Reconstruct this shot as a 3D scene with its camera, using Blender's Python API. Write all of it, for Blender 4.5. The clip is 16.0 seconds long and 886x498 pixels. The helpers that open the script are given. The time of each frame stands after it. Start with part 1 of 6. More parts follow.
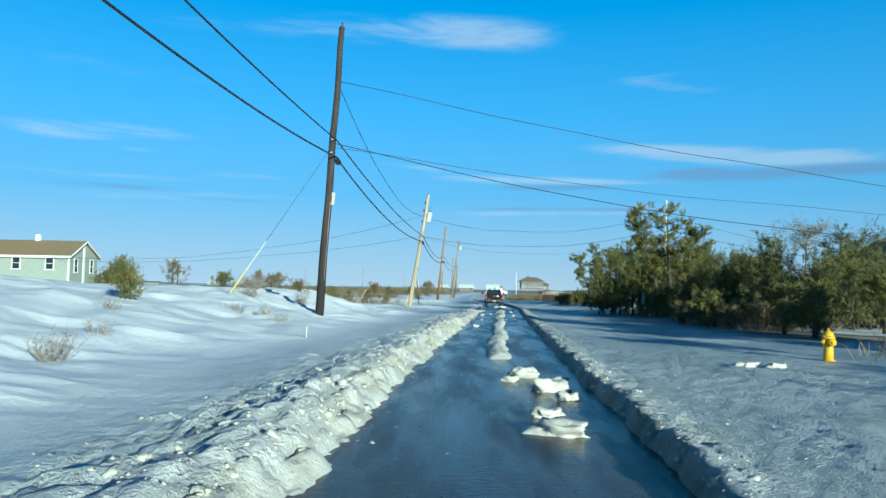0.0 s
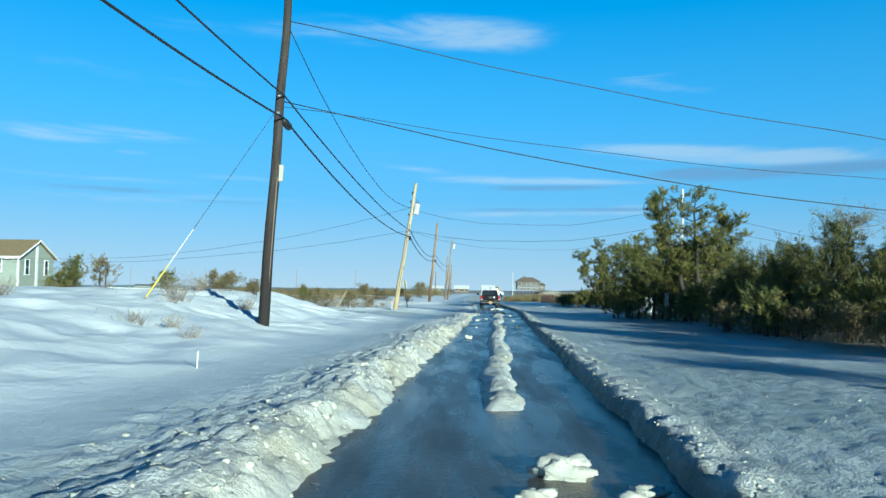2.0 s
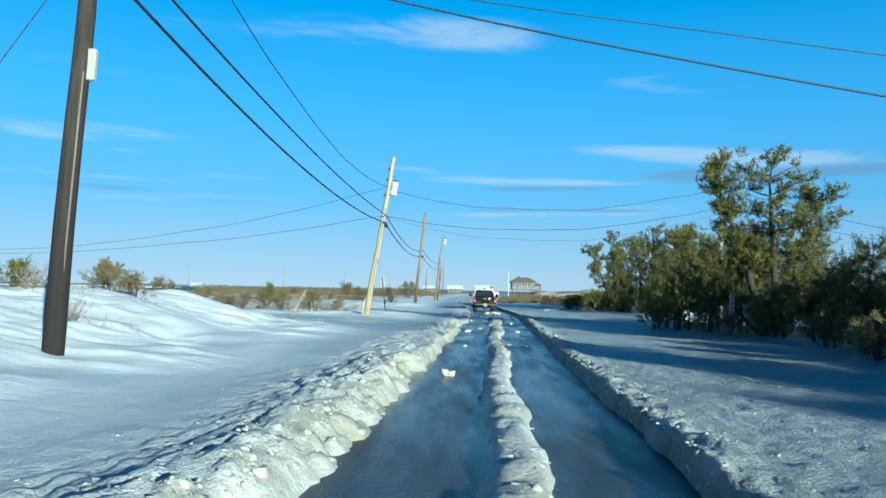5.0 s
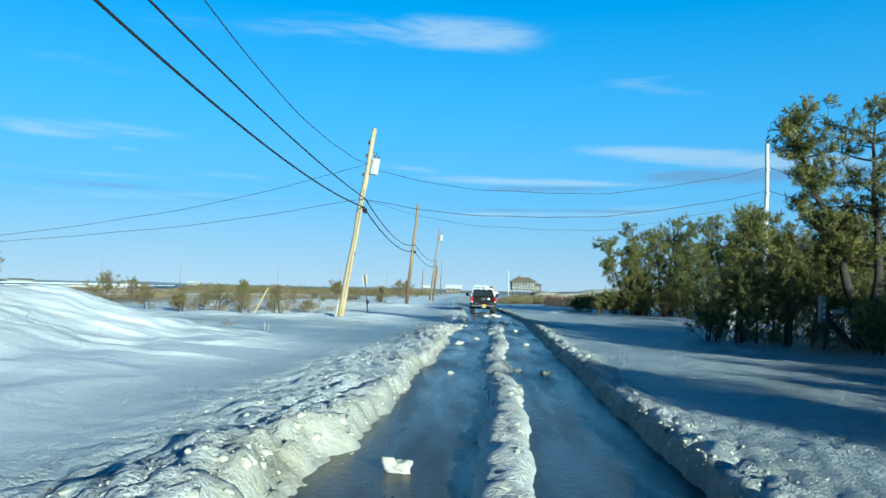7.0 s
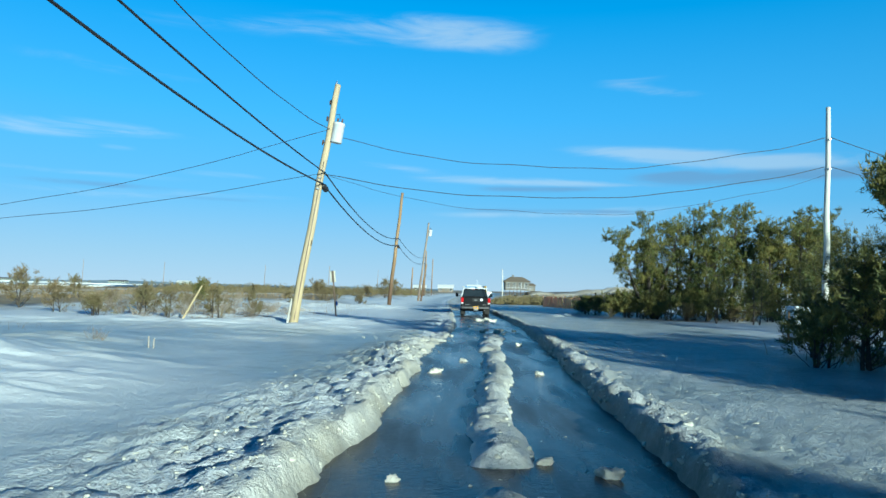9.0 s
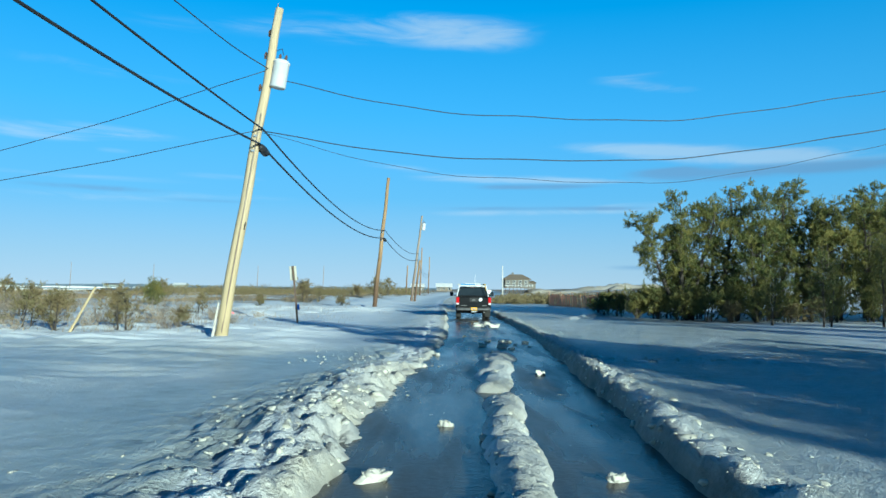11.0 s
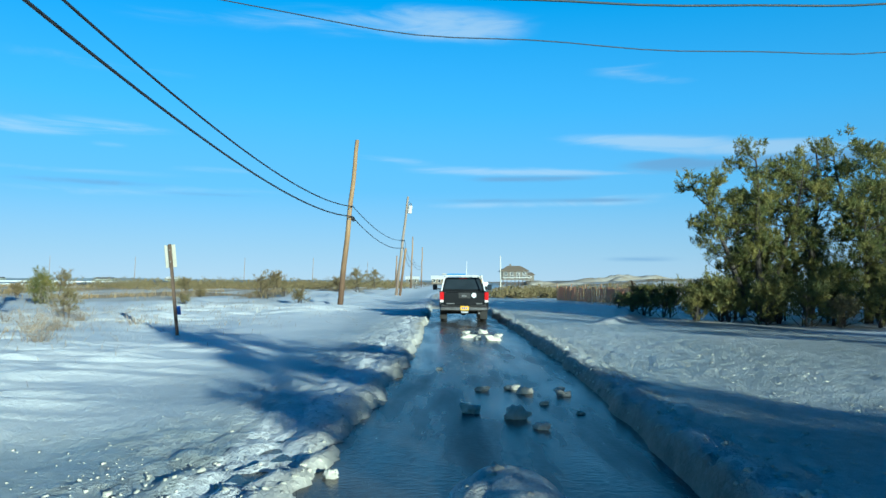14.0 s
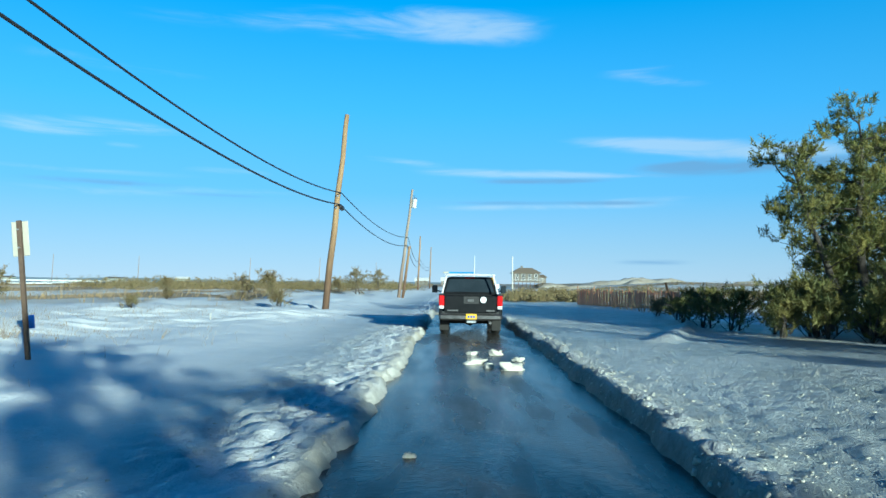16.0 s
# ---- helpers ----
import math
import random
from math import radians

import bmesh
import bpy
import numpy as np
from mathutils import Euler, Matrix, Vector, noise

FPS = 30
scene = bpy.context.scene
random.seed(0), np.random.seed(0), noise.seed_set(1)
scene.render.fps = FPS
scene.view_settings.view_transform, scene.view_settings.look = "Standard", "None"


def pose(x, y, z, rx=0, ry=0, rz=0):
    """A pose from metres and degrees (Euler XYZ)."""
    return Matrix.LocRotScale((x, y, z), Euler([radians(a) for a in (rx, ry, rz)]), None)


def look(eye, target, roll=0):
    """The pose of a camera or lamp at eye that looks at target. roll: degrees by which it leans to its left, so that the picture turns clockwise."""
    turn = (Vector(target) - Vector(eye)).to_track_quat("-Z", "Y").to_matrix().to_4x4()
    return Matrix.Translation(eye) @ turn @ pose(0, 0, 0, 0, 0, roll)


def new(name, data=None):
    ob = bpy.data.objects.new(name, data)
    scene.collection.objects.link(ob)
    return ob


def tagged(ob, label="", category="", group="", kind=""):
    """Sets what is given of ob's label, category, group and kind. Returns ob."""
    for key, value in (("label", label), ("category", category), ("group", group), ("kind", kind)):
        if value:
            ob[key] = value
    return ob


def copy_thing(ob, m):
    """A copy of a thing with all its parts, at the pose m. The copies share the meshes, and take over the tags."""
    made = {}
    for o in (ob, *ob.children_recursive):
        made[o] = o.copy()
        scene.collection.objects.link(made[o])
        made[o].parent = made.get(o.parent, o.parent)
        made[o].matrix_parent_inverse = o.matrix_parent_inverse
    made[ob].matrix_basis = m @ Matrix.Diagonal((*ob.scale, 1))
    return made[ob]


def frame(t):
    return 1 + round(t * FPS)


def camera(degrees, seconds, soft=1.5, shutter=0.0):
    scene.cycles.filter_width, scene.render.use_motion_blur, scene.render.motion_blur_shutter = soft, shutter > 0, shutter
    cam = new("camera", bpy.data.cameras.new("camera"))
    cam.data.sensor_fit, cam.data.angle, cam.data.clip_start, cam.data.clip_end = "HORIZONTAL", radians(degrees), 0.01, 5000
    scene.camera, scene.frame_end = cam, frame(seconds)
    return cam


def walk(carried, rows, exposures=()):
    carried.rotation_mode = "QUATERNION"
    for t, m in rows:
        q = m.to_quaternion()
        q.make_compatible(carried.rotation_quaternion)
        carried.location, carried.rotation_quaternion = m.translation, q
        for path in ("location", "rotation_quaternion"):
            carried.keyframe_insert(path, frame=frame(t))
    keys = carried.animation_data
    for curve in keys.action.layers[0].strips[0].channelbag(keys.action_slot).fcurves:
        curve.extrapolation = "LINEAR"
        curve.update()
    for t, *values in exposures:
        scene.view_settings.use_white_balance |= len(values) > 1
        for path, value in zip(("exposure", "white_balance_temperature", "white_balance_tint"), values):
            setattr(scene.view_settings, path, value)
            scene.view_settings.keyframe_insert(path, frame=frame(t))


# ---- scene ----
cam = camera(61.8, 16.0, 1.5)
PATH = [
    (0, (0.861, -1.335, 1.624), (0.819, 0.662, 1.731), 1.1),
    (0.5, (0.937, 0.484, 1.623), (0.903, 2.481, 1.738), 0.9),
    (1, (1.017, 2.303, 1.623), (0.985, 4.299, 1.741), 0.9),
    (1.5, (1.088, 4.129, 1.621), (1.057, 6.126, 1.733), 0.9),
    (2, (1.151, 5.969, 1.619), (1.122, 7.966, 1.729), 0.7),
    (2.5, (1.214, 7.828, 1.619), (1.189, 9.825, 1.735), 0.8),
    (3, (1.282, 9.703, 1.618), (1.263, 11.699, 1.732), 0.7),
    (3.5, (1.36, 11.587, 1.616), (1.344, 13.583, 1.731), 0.5),
    (4, (1.449, 13.492, 1.616), (1.433, 15.489, 1.725), 0.9),
    (6.5, (1.987, 23.18, 1.543), (1.975, 25.177, 1.656), 1.1),
    (7, (2.098, 25.147, 1.537), (2.086, 27.144, 1.647), 1.3),
    (7.5, (2.21, 27.143, 1.53), (2.202, 29.14, 1.641), 1.5),
    (8, (2.325, 29.166, 1.525), (2.324, 31.163, 1.634), 1.4),
    (8.5, (2.442, 31.212, 1.52), (2.448, 33.209, 1.627), 1.6),
    (9, (2.562, 33.277, 1.516), (2.569, 35.273, 1.626), 1.4),
    (11.3, (3.121, 42.841, 1.492), (3.132, 44.838, 1.599), 0.6),
    (11.5, (3.172, 43.674, 1.49), (3.185, 45.671, 1.606), 0.7),
    (12, (3.301, 45.761, 1.486), (3.321, 47.758, 1.59), 0.9),
    (12.5, (3.443, 47.844, 1.48), (3.47, 49.841, 1.582), 0.7),
    (13, (3.598, 49.893, 1.477), (3.622, 51.89, 1.583), 0.7),
    (13.5, (3.752, 51.868, 1.471), (3.774, 53.866, 1.569), 0.3),
    (14, (3.885, 53.759, 1.458), (3.905, 55.757, 1.545), 0.3),
    (14.5, (3.997, 55.579, 1.44), (4.015, 57.576, 1.542), 0.3),
    (15, (4.098, 57.341, 1.422), (4.107, 59.339, 1.524), 0.3),
    (15.5, (4.193, 59.07, 1.41), (4.192, 61.068, 1.499), 0.5),
    (16, (4.276, 60.76, 1.402), (4.267, 62.758, 1.494), 0.7),
]
walk(cam, [(t, look(eye, target, roll)) for t, eye, target, roll in PATH],
     [(t, stops, 5300, -6.0) for t, stops in ((0, 0.88), (2, 0.93), (4, 0.95), (6.5, 0.98), (7.5, 1.02), (8, 1.07), (8.5, 1.02), (9, 0.93), (11.5, 0.92), (13, 0.96), (14.5, 0.99), (15.5, 1.04), (16, 1.05))])

# ---- sky, sun and exposure ----
SUN_WAY = Vector((0.49, -0.872, 0.207)).normalized()          # towards the low winter sun
SUN_ELEVATION = math.asin(SUN_WAY.z)
SUN_TURN = math.atan2(SUN_WAY.x, SUN_WAY.y)
SKY_STRENGTH = 0.50

world = bpy.data.worlds.new("winter_sky")
scene.world = world
world.use_nodes = True
wn, wl = world.node_tree.nodes, world.node_tree.links
wn.clear()


def wnode(kind, **values):
    n = wn.new(kind)
    for key, value in values.items():
        n.inputs[key].default_value = value
    return n


def wmath(op, a, b=None):
    n = wn.new("ShaderNodeMath")
    n.operation = op
    for i, v in enumerate((a, b)):
        if v is None:
            continue
        if isinstance(v, (int, float)):
            n.inputs[i].default_value = v
        else:
            wl.new(v, n.inputs[i])
    return n.outputs[0]


sky = wn.new("ShaderNodeTexSky")
sky.sky_type = "NISHITA"
sky.sun_disc = False
sky.sun_elevation = SUN_ELEVATION
sky.sun_rotation = SUN_TURN
sky.air_density, sky.dust_density, sky.ozone_density = 1.3, 0.25, 3.0
bright = wn.new("ShaderNodeRGBToBW")
wl.new(sky.outputs[0], bright.inputs[0])
# thin streaks of cloud: direction to azimuth and elevation, stretched noise between soft bounds
coord = wn.new("ShaderNodeTexCoord")
split = wn.new("ShaderNodeSeparateXYZ")
wl.new(coord.outputs["Generated"], split.inputs[0])
azimuth = wmath("ARCTAN2", split.outputs[0], split.outputs[1])
height = wmath("ARCSINE", split.outputs[2])
# the clear blue of a cold evening: pale at the horizon, deep above, with the sky model's brightness round the compass
deep = wn.new("ShaderNodeValToRGB")
wl.new(wmath("DIVIDE", height, 1.2), deep.inputs[0])
stops = ((0.0, (0.47, 0.55, 0.62)), (0.035, (0.37, 0.52, 0.64)), (0.10, (0.19, 0.46, 0.715)), (0.19, (0.112, 0.42, 0.77)), (0.31, (0.045, 0.325, 0.70)), (0.39, (0.009, 0.14, 0.43)), (0.56, (0.001, 0.034, 0.15)), (1.0, (0.0004, 0.012, 0.065)))
while len(deep.color_ramp.elements) < len(stops):
    deep.color_ramp.elements.new(0.5)
for e, (at, c) in zip(deep.color_ramp.elements, stops):
    e.position, e.color = at, (*c, 1)
join = wn.new("ShaderNodeCombineXYZ")
wl.new(wmath("MULTIPLY", azimuth, 7.0), join.inputs[0])
wl.new(wmath("MULTIPLY", height, 48.0), join.inputs[1])
wisp = wnode("ShaderNodeTexNoise", Scale=1.0, Detail=7.0, Roughness=0.60, Distortion=0.9)
wl.new(join.outputs[0], wisp.inputs["Vector"])


def cloud_sum(rows):
    """Flat banks of cloud: azimuth, elevation, half width, half height (radians), tilt and thickness."""
    total = None
    for az, el, wa, he, tilt, thick in rows:
        side = wmath("SUBTRACT", azimuth, az)
        u = wmath("POWER", wmath("ABSOLUTE", wmath("DIVIDE", side, wa)), 3.0)
        v = wmath("POWER", wmath("DIVIDE", wmath("SUBTRACT", wmath("SUBTRACT", height, el), wmath("MULTIPLY", side, tilt)), he), 2.0)
        one = wmath("MULTIPLY", wmath("EXPONENT", wmath("MULTIPLY", wmath("ADD", u, v), -1.0)), thick)
        total = one if total is None else wmath("ADD", total, one)
    return total


def cloud_veil(rows, ragged, low, high, most):
    total = cloud_sum(rows)
    torn = wmath("MULTIPLY", wmath("SUBTRACT", wisp.outputs["Fac"], 0.5), wmath("MINIMUM", wmath("MULTIPLY", total, ragged), 1.5))
    ramp = wn.new("ShaderNodeValToRGB")
    ramp.color_ramp.interpolation = "EASE"
    ramp.color_ramp.elements[0].position, ramp.color_ramp.elements[1].position = low, high
    wl.new(wmath("ADD", total, torn), ramp.inputs[0])
    return wmath("MULTIPLY", ramp.outputs[0], most)


PALE_CLOUD = ((-0.05, 0.340, 0.17, 0.020, 0.02, 0.42), (0.035, 0.334, 0.085, 0.017, -0.08, 0.50), (-0.30, 0.330, 0.16, 0.014, 0.05, 0.20), (-0.44, 0.262, 0.13, 0.010, -0.03, 0.24),
              (-0.475, 0.188, 0.125, 0.0085, 0.0, 0.62), (-0.50, 0.176, 0.06, 0.006, 0.0, 0.45), (-0.415, 0.166, 0.025, 0.004, 0.0, 0.40),
              (0.27, 0.184, 0.11, 0.0085, -0.05, 0.55), (0.36, 0.172, 0.13, 0.010, -0.06, 0.52), (0.50, 0.165, 0.16, 0.012, 0.0, 0.40), (0.285, 0.262, 0.055, 0.007, -0.10, 0.40), (0.25, 0.275, 0.06, 0.008, 0.05, 0.26),
              (0.13, 0.1465, 0.16, 0.0062, -0.02, 0.66), (-0.06, 0.163, 0.055, 0.005, -0.05, 0.50), (0.13, 0.1035, 0.17, 0.0052, 0.01, 0.50), (0.26, 0.112, 0.06, 0.004, 0.02, 0.40),
              (-0.47, 0.108, 0.16, 0.006, 0.0, 0.34), (-0.30, 0.116, 0.11, 0.005, 0.0, 0.34), (-0.28, 0.142, 0.07, 0.005, 0.0, 0.30), (-0.45, 0.132, 0.14, 0.005, 0.0, 0.26), (0.0, 0.118, 0.05, 0.004, 0.0, 0.2),
              (1.6, 0.25, 0.5, 0.04, 0.0, 0.4), (-1.7, 0.22, 0.5, 0.04, 0.0, 0.4), (3.0, 0.3, 0.4, 0.03, 0.0, 0.4))
GREY_CLOUD = ((0.42, 0.150, 0.17, 0.0085, 0.01, 0.70), (0.30, 0.156, 0.05, 0.005, 0.0, 0.45), (0.13, 0.1375, 0.085, 0.0042, 0.0, 0.60), (0.10, 0.1085, 0.13, 0.0035, 0.0, 0.42), (0.23, 0.108, 0.05, 0.003, 0.0, 0.42),
              (-0.44, 0.119, 0.10, 0.004, 0.0, 0.42), (-0.30, 0.110, 0.07, 0.003, 0.0, 0.34), (0.27, 0.030, 0.05, 0.004, 0.0, 0.38), (1.9, 0.16, 0.3, 0.015, 0.0, 0.4), (-1.3, 0.15, 0.4, 0.015, 0.0, 0.4))
mixed = deep
for rows, ragged, low, high, most, tone in ((PALE_CLOUD, 3.4, 0.10, 0.85, 0.66, (0.50, 0.59, 0.69)), (GREY_CLOUD, 2.6, 0.05, 0.70, 0.78, (0.19, 0.33, 0.51))):
    layer = wn.new("ShaderNodeMix")
    layer.data_type = "RGBA"
    wl.new(cloud_veil(rows, ragged, low, high, most), layer.inputs["Factor"])
    wl.new(mixed.outputs[0] if mixed is deep else mixed.outputs["Result"], layer.inputs["A"])
    layer.inputs["B"].default_value = (*tone, 1.0)
    mixed = layer
back = wnode("ShaderNodeBackground")
wl.new(mixed.outputs["Result"], back.inputs["Color"])
facing = wn.new("ShaderNodeVectorMath")
facing.operation = "DOT_PRODUCT"
wl.new(coord.outputs["Generated"], facing.inputs[0])
facing.inputs[1].default_value = SUN_WAY
away = wmath("SUBTRACT", 0.82, wmath("MULTIPLY", facing.outputs["Value"], 0.35))          # clearest opposite the sun
wl.new(wmath("MULTIPLY", wmath("ADD", away, wmath("MULTIPLY", wmath("MINIMUM", bright.outputs[0], 4.0), 0.03)), SKY_STRENGTH), back.inputs["Strength"])
out = wn.new("ShaderNodeOutputWorld")
wl.new(back.outputs[0], out.inputs[0])

sun = new("sun", bpy.data.lights.new("sun", "SUN"))
sun.data.energy, sun.data.angle, sun.data.color = 3.75, radians(0.6), (1.0, 0.985, 0.81)
sun.matrix_world = look(SUN_WAY * 100, (0, 0, 0))

# ---- materials ----


class Mat:
    """A node material with short helpers."""

    def __init__(self, name, color=(0.5, 0.5, 0.5), rough=0.6, metal=0.0, spec=0.5):
        self.m = bpy.data.materials.new(name)
        self.m.use_nodes = True
        self.t = self.m.node_tree
        self.b = self.t.nodes["Principled BSDF"]
        self.b.inputs["Base Color"].default_value = (*color, 1)
        self.b.inputs["Roughness"].default_value = rough
        self.b.inputs["Metallic"].default_value = metal
        self.b.inputs["Specular IOR Level"].default_value = spec

    def node(self, kind, **values):
        n = self.t.nodes.new(kind)
        for k, v in values.items():
            n.inputs[k].default_value = v
        return n

    def link(self, a, b):
        self.t.links.new(a, b)

    def coords(self, scale=(1, 1, 1), world_space=True):
        mp = self.node("ShaderNodeMapping")
        mp.inputs["Scale"].default_value = scale
        src = self.node("ShaderNodeNewGeometry").outputs["Position"] if world_space else self.node("ShaderNodeTexCoord").outputs["Object"]
        self.link(src, mp.inputs[0])
        return mp.outputs[0]

    def noise(self, scale, detail=4.0, rough=0.55, vec=None, lo=0.35, hi=0.65):
        n = self.node("ShaderNodeTexNoise", Scale=scale, Detail=detail, Roughness=rough)
        if vec is not None:
            self.link(vec, n.inputs["Vector"])
        r = self.node("ShaderNodeMapRange")
        r.inputs["From Min"].default_value, r.inputs["From Max"].default_value = lo, hi
        self.link(n.outputs["Fac"], r.inputs["Value"])
        return r.outputs[0]

    def mix(self, fac, a, b):
        n = self.node("ShaderNodeMix")
        n.data_type = "RGBA"
        for key, v in (("Factor", fac), ("A", a), ("B", b)):
            if isinstance(v, tuple):
                n.inputs[key].default_value = (*v, 1)
            elif isinstance(v, (int, float)):
                n.inputs[key].default_value = v
            else:
                self.link(v, n.inputs[key])
        return n.outputs["Result"]

    def calc(self, op, a, b=0.0):
        n = self.node("ShaderNodeMath")
        n.operation = op
        n.use_clamp = op in ("MULTIPLY", "ADD")
        for i, v in enumerate((a, b)):
            if isinstance(v, (int, float)):
                n.inputs[i].default_value = v
            else:
                self.link(v, n.inputs[i])
        return n.outputs[0]

    def color(self, v):
        self.link(v, self.b.inputs["Base Color"])

    def rough(self, v):
        self.link(v, self.b.inputs["Roughness"])

    def bump(self, v, strength=0.3, distance=0.02):
        n = self.node("ShaderNodeBump", Strength=strength, Distance=distance)
        self.link(v, n.inputs["Height"])
        self.link(n.outputs[0], self.b.inputs["Normal"])


def speckled(name, a, b, rough=0.7, scale=6.0, bump=0.2, metal=0.0, spec=0.4, stretch=(1, 1, 1), world_space=False, distance=0.01):
    """Two colours mixed by coarse and fine noise, with relief."""
    k = Mat(name, a, rough, metal, spec)
    v = k.coords(stretch, world_space)
    big, fine = k.noise(scale, 4, 0.6, v), k.noise(scale * 7, 5, 0.6, v)
    f = k.calc("ADD", k.calc("MULTIPLY", big, 0.6), k.calc("MULTIPLY", fine, 0.4))
    k.color(k.mix(f, a, b))
    k.bump(fine, bump, distance)
    return k.m


def ground_material():
    k = Mat("snow_ground", (0.85, 0.87, 0.9), 0.55, 0, 0.3)
    at = k.node("ShaderNodeAttribute")
    at.attribute_name = "cover"
    sp = k.node("ShaderNodeSeparateColor")
    k.link(at.outputs["Color"], sp.inputs[0])
    slush, ice, marsh, crumb = sp.outputs[0], sp.outputs[1], sp.outputs[2], at.outputs["Alpha"]
    wt = k.node("ShaderNodeAttribute")
    wt.attribute_name = "wet"
    p = k.coords()
    n1, n2, n3 = k.noise(0.5, 5, 0.6, p), k.noise(3.5, 5, 0.6, p), k.noise(18, 4, 0.6, p)
    wind = k.noise(1.0, 5, 0.6, k.coords((0.35, 1.6, 1)))
    snow = k.mix(n1, (0.91, 0.915, 0.91), (0.83, 0.86, 0.875))
    snow = k.mix(k.calc("MULTIPLY", wind, 0.30), snow, (0.74, 0.79, 0.82))
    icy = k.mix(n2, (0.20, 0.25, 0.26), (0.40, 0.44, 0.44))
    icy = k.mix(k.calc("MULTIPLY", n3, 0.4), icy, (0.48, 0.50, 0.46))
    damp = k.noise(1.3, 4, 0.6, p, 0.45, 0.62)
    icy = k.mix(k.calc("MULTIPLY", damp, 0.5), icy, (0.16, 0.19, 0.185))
    dirty = k.mix(n2, (0.43, 0.385, 0.275), (0.60, 0.56, 0.45))
    dirty = k.mix(k.calc("MULTIPLY", n3, 0.5), dirty, (0.52, 0.49, 0.40))
    grass = k.mix(n3, (0.34, 0.24, 0.12), (0.20, 0.14, 0.075))
    grass = k.mix(n1, grass, (0.42, 0.32, 0.18))
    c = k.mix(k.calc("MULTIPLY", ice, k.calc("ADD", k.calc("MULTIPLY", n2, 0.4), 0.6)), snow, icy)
    c = k.mix(k.calc("MULTIPLY", slush, k.calc("ADD", k.calc("MULTIPLY", n1, 0.5), 0.5)), c, dirty)
    c = k.mix(marsh, c, grass)
    c = k.mix(k.calc("MULTIPLY", wt.outputs["Fac"], 0.9), c, k.mix(n2, (0.06, 0.057, 0.048), (0.15, 0.14, 0.11)))
    # crumbled crust: uneven grains at two sizes, grit and shade painted into gaps
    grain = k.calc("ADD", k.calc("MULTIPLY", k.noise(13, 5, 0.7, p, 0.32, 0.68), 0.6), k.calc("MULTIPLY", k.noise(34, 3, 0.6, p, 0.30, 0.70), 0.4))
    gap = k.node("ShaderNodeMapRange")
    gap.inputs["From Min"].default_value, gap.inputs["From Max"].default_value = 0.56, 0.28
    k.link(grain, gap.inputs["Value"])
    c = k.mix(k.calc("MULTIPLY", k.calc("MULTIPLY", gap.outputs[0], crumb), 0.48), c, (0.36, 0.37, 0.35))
    k.color(c)
    k.rough(k.mix(ice, (0.6, 0.6, 0.6), (0.35, 0.35, 0.35)))
    soft = k.calc("ADD", k.calc("MULTIPLY", n2, 0.20), k.calc("MULTIPLY", n3, 0.07))
    height = k.calc("ADD", soft, k.calc("MULTIPLY", k.calc("MULTIPLY", grain, k.calc("MULTIPLY", crumb, k.calc("SUBTRACT", 1.0, k.calc("MULTIPLY", slush, 0.6)))), 0.9))
    k.bump(height, 0.8, 0.06)
    return k.m


def slush_material():
    """Wet grey ice and standing melt water on the carriageway."""
    k = Mat("wet_ice", (0.07, 0.08, 0.09), 0.25, 0, 0.12)
    p = k.coords()
    along = k.coords((1.7, 0.28, 1))
    n1, n2, n3 = k.noise(0.45, 5, 0.6, p), k.noise(2.2, 6, 0.65, along), k.noise(14, 5, 0.6, p)
    c = k.mix(n1, (0.050, 0.044, 0.036), (0.080, 0.072, 0.060))
    c = k.mix(k.calc("MULTIPLY", n2, 0.30), c, (0.11, 0.108, 0.10))
    c = k.mix(k.calc("MULTIPLY", k.noise(0.9, 6, 0.7, along, 0.56, 0.70), 0.55), c, (0.13, 0.105, 0.072))
    # smears of frozen slush, and scattered crumbs
    c = k.mix(k.calc("MULTIPLY", k.noise(1.5, 7, 0.7, k.coords((2.2, 0.5, 1)), 0.60, 0.72), 0.26), c, (0.30, 0.32, 0.33))
    c = k.mix(k.calc("MULTIPLY", k.noise(20, 3, 0.5, p, 0.66, 0.74), 0.3), c, (0.45, 0.46, 0.46))
    k.color(c)
    k.rough(k.mix(k.noise(0.8, 4, 0.6, along), (0.12, 0.12, 0.12), (0.40, 0.40, 0.40)))
    k.bump(k.calc("ADD", k.calc("MULTIPLY", n2, 0.5), k.calc("MULTIPLY", n3, 0.3)), 0.30, 0.02)
    return k.m


def wood_pole(name, a, b, low):
    k = Mat(name, a, 0.85, 0, 0.2)
    grain = k.coords((9, 9, 0.5), False)
    f, big = k.noise(2.0, 6, 0.65, grain), k.noise(0.5, 4, 0.6, k.coords((1, 1, 0.6), False))
    z = k.node("ShaderNodeSeparateXYZ")
    k.link(k.node("ShaderNodeTexCoord").outputs["Object"], z.inputs[0])
    damp = k.node("ShaderNodeMapRange")
    damp.inputs["From Min"].default_value, damp.inputs["From Max"].default_value = 4.2, 0.4
    k.link(k.calc("SUBTRACT", z.outputs[2], k.calc("MULTIPLY", big, 1.6)), damp.inputs["Value"])
    c = k.mix(f, a, b)
    k.color(k.mix(k.calc("MULTIPLY", damp.outputs[0], 0.85), c, low))
    k.bump(f, 0.5, 0.01)
    return k.m


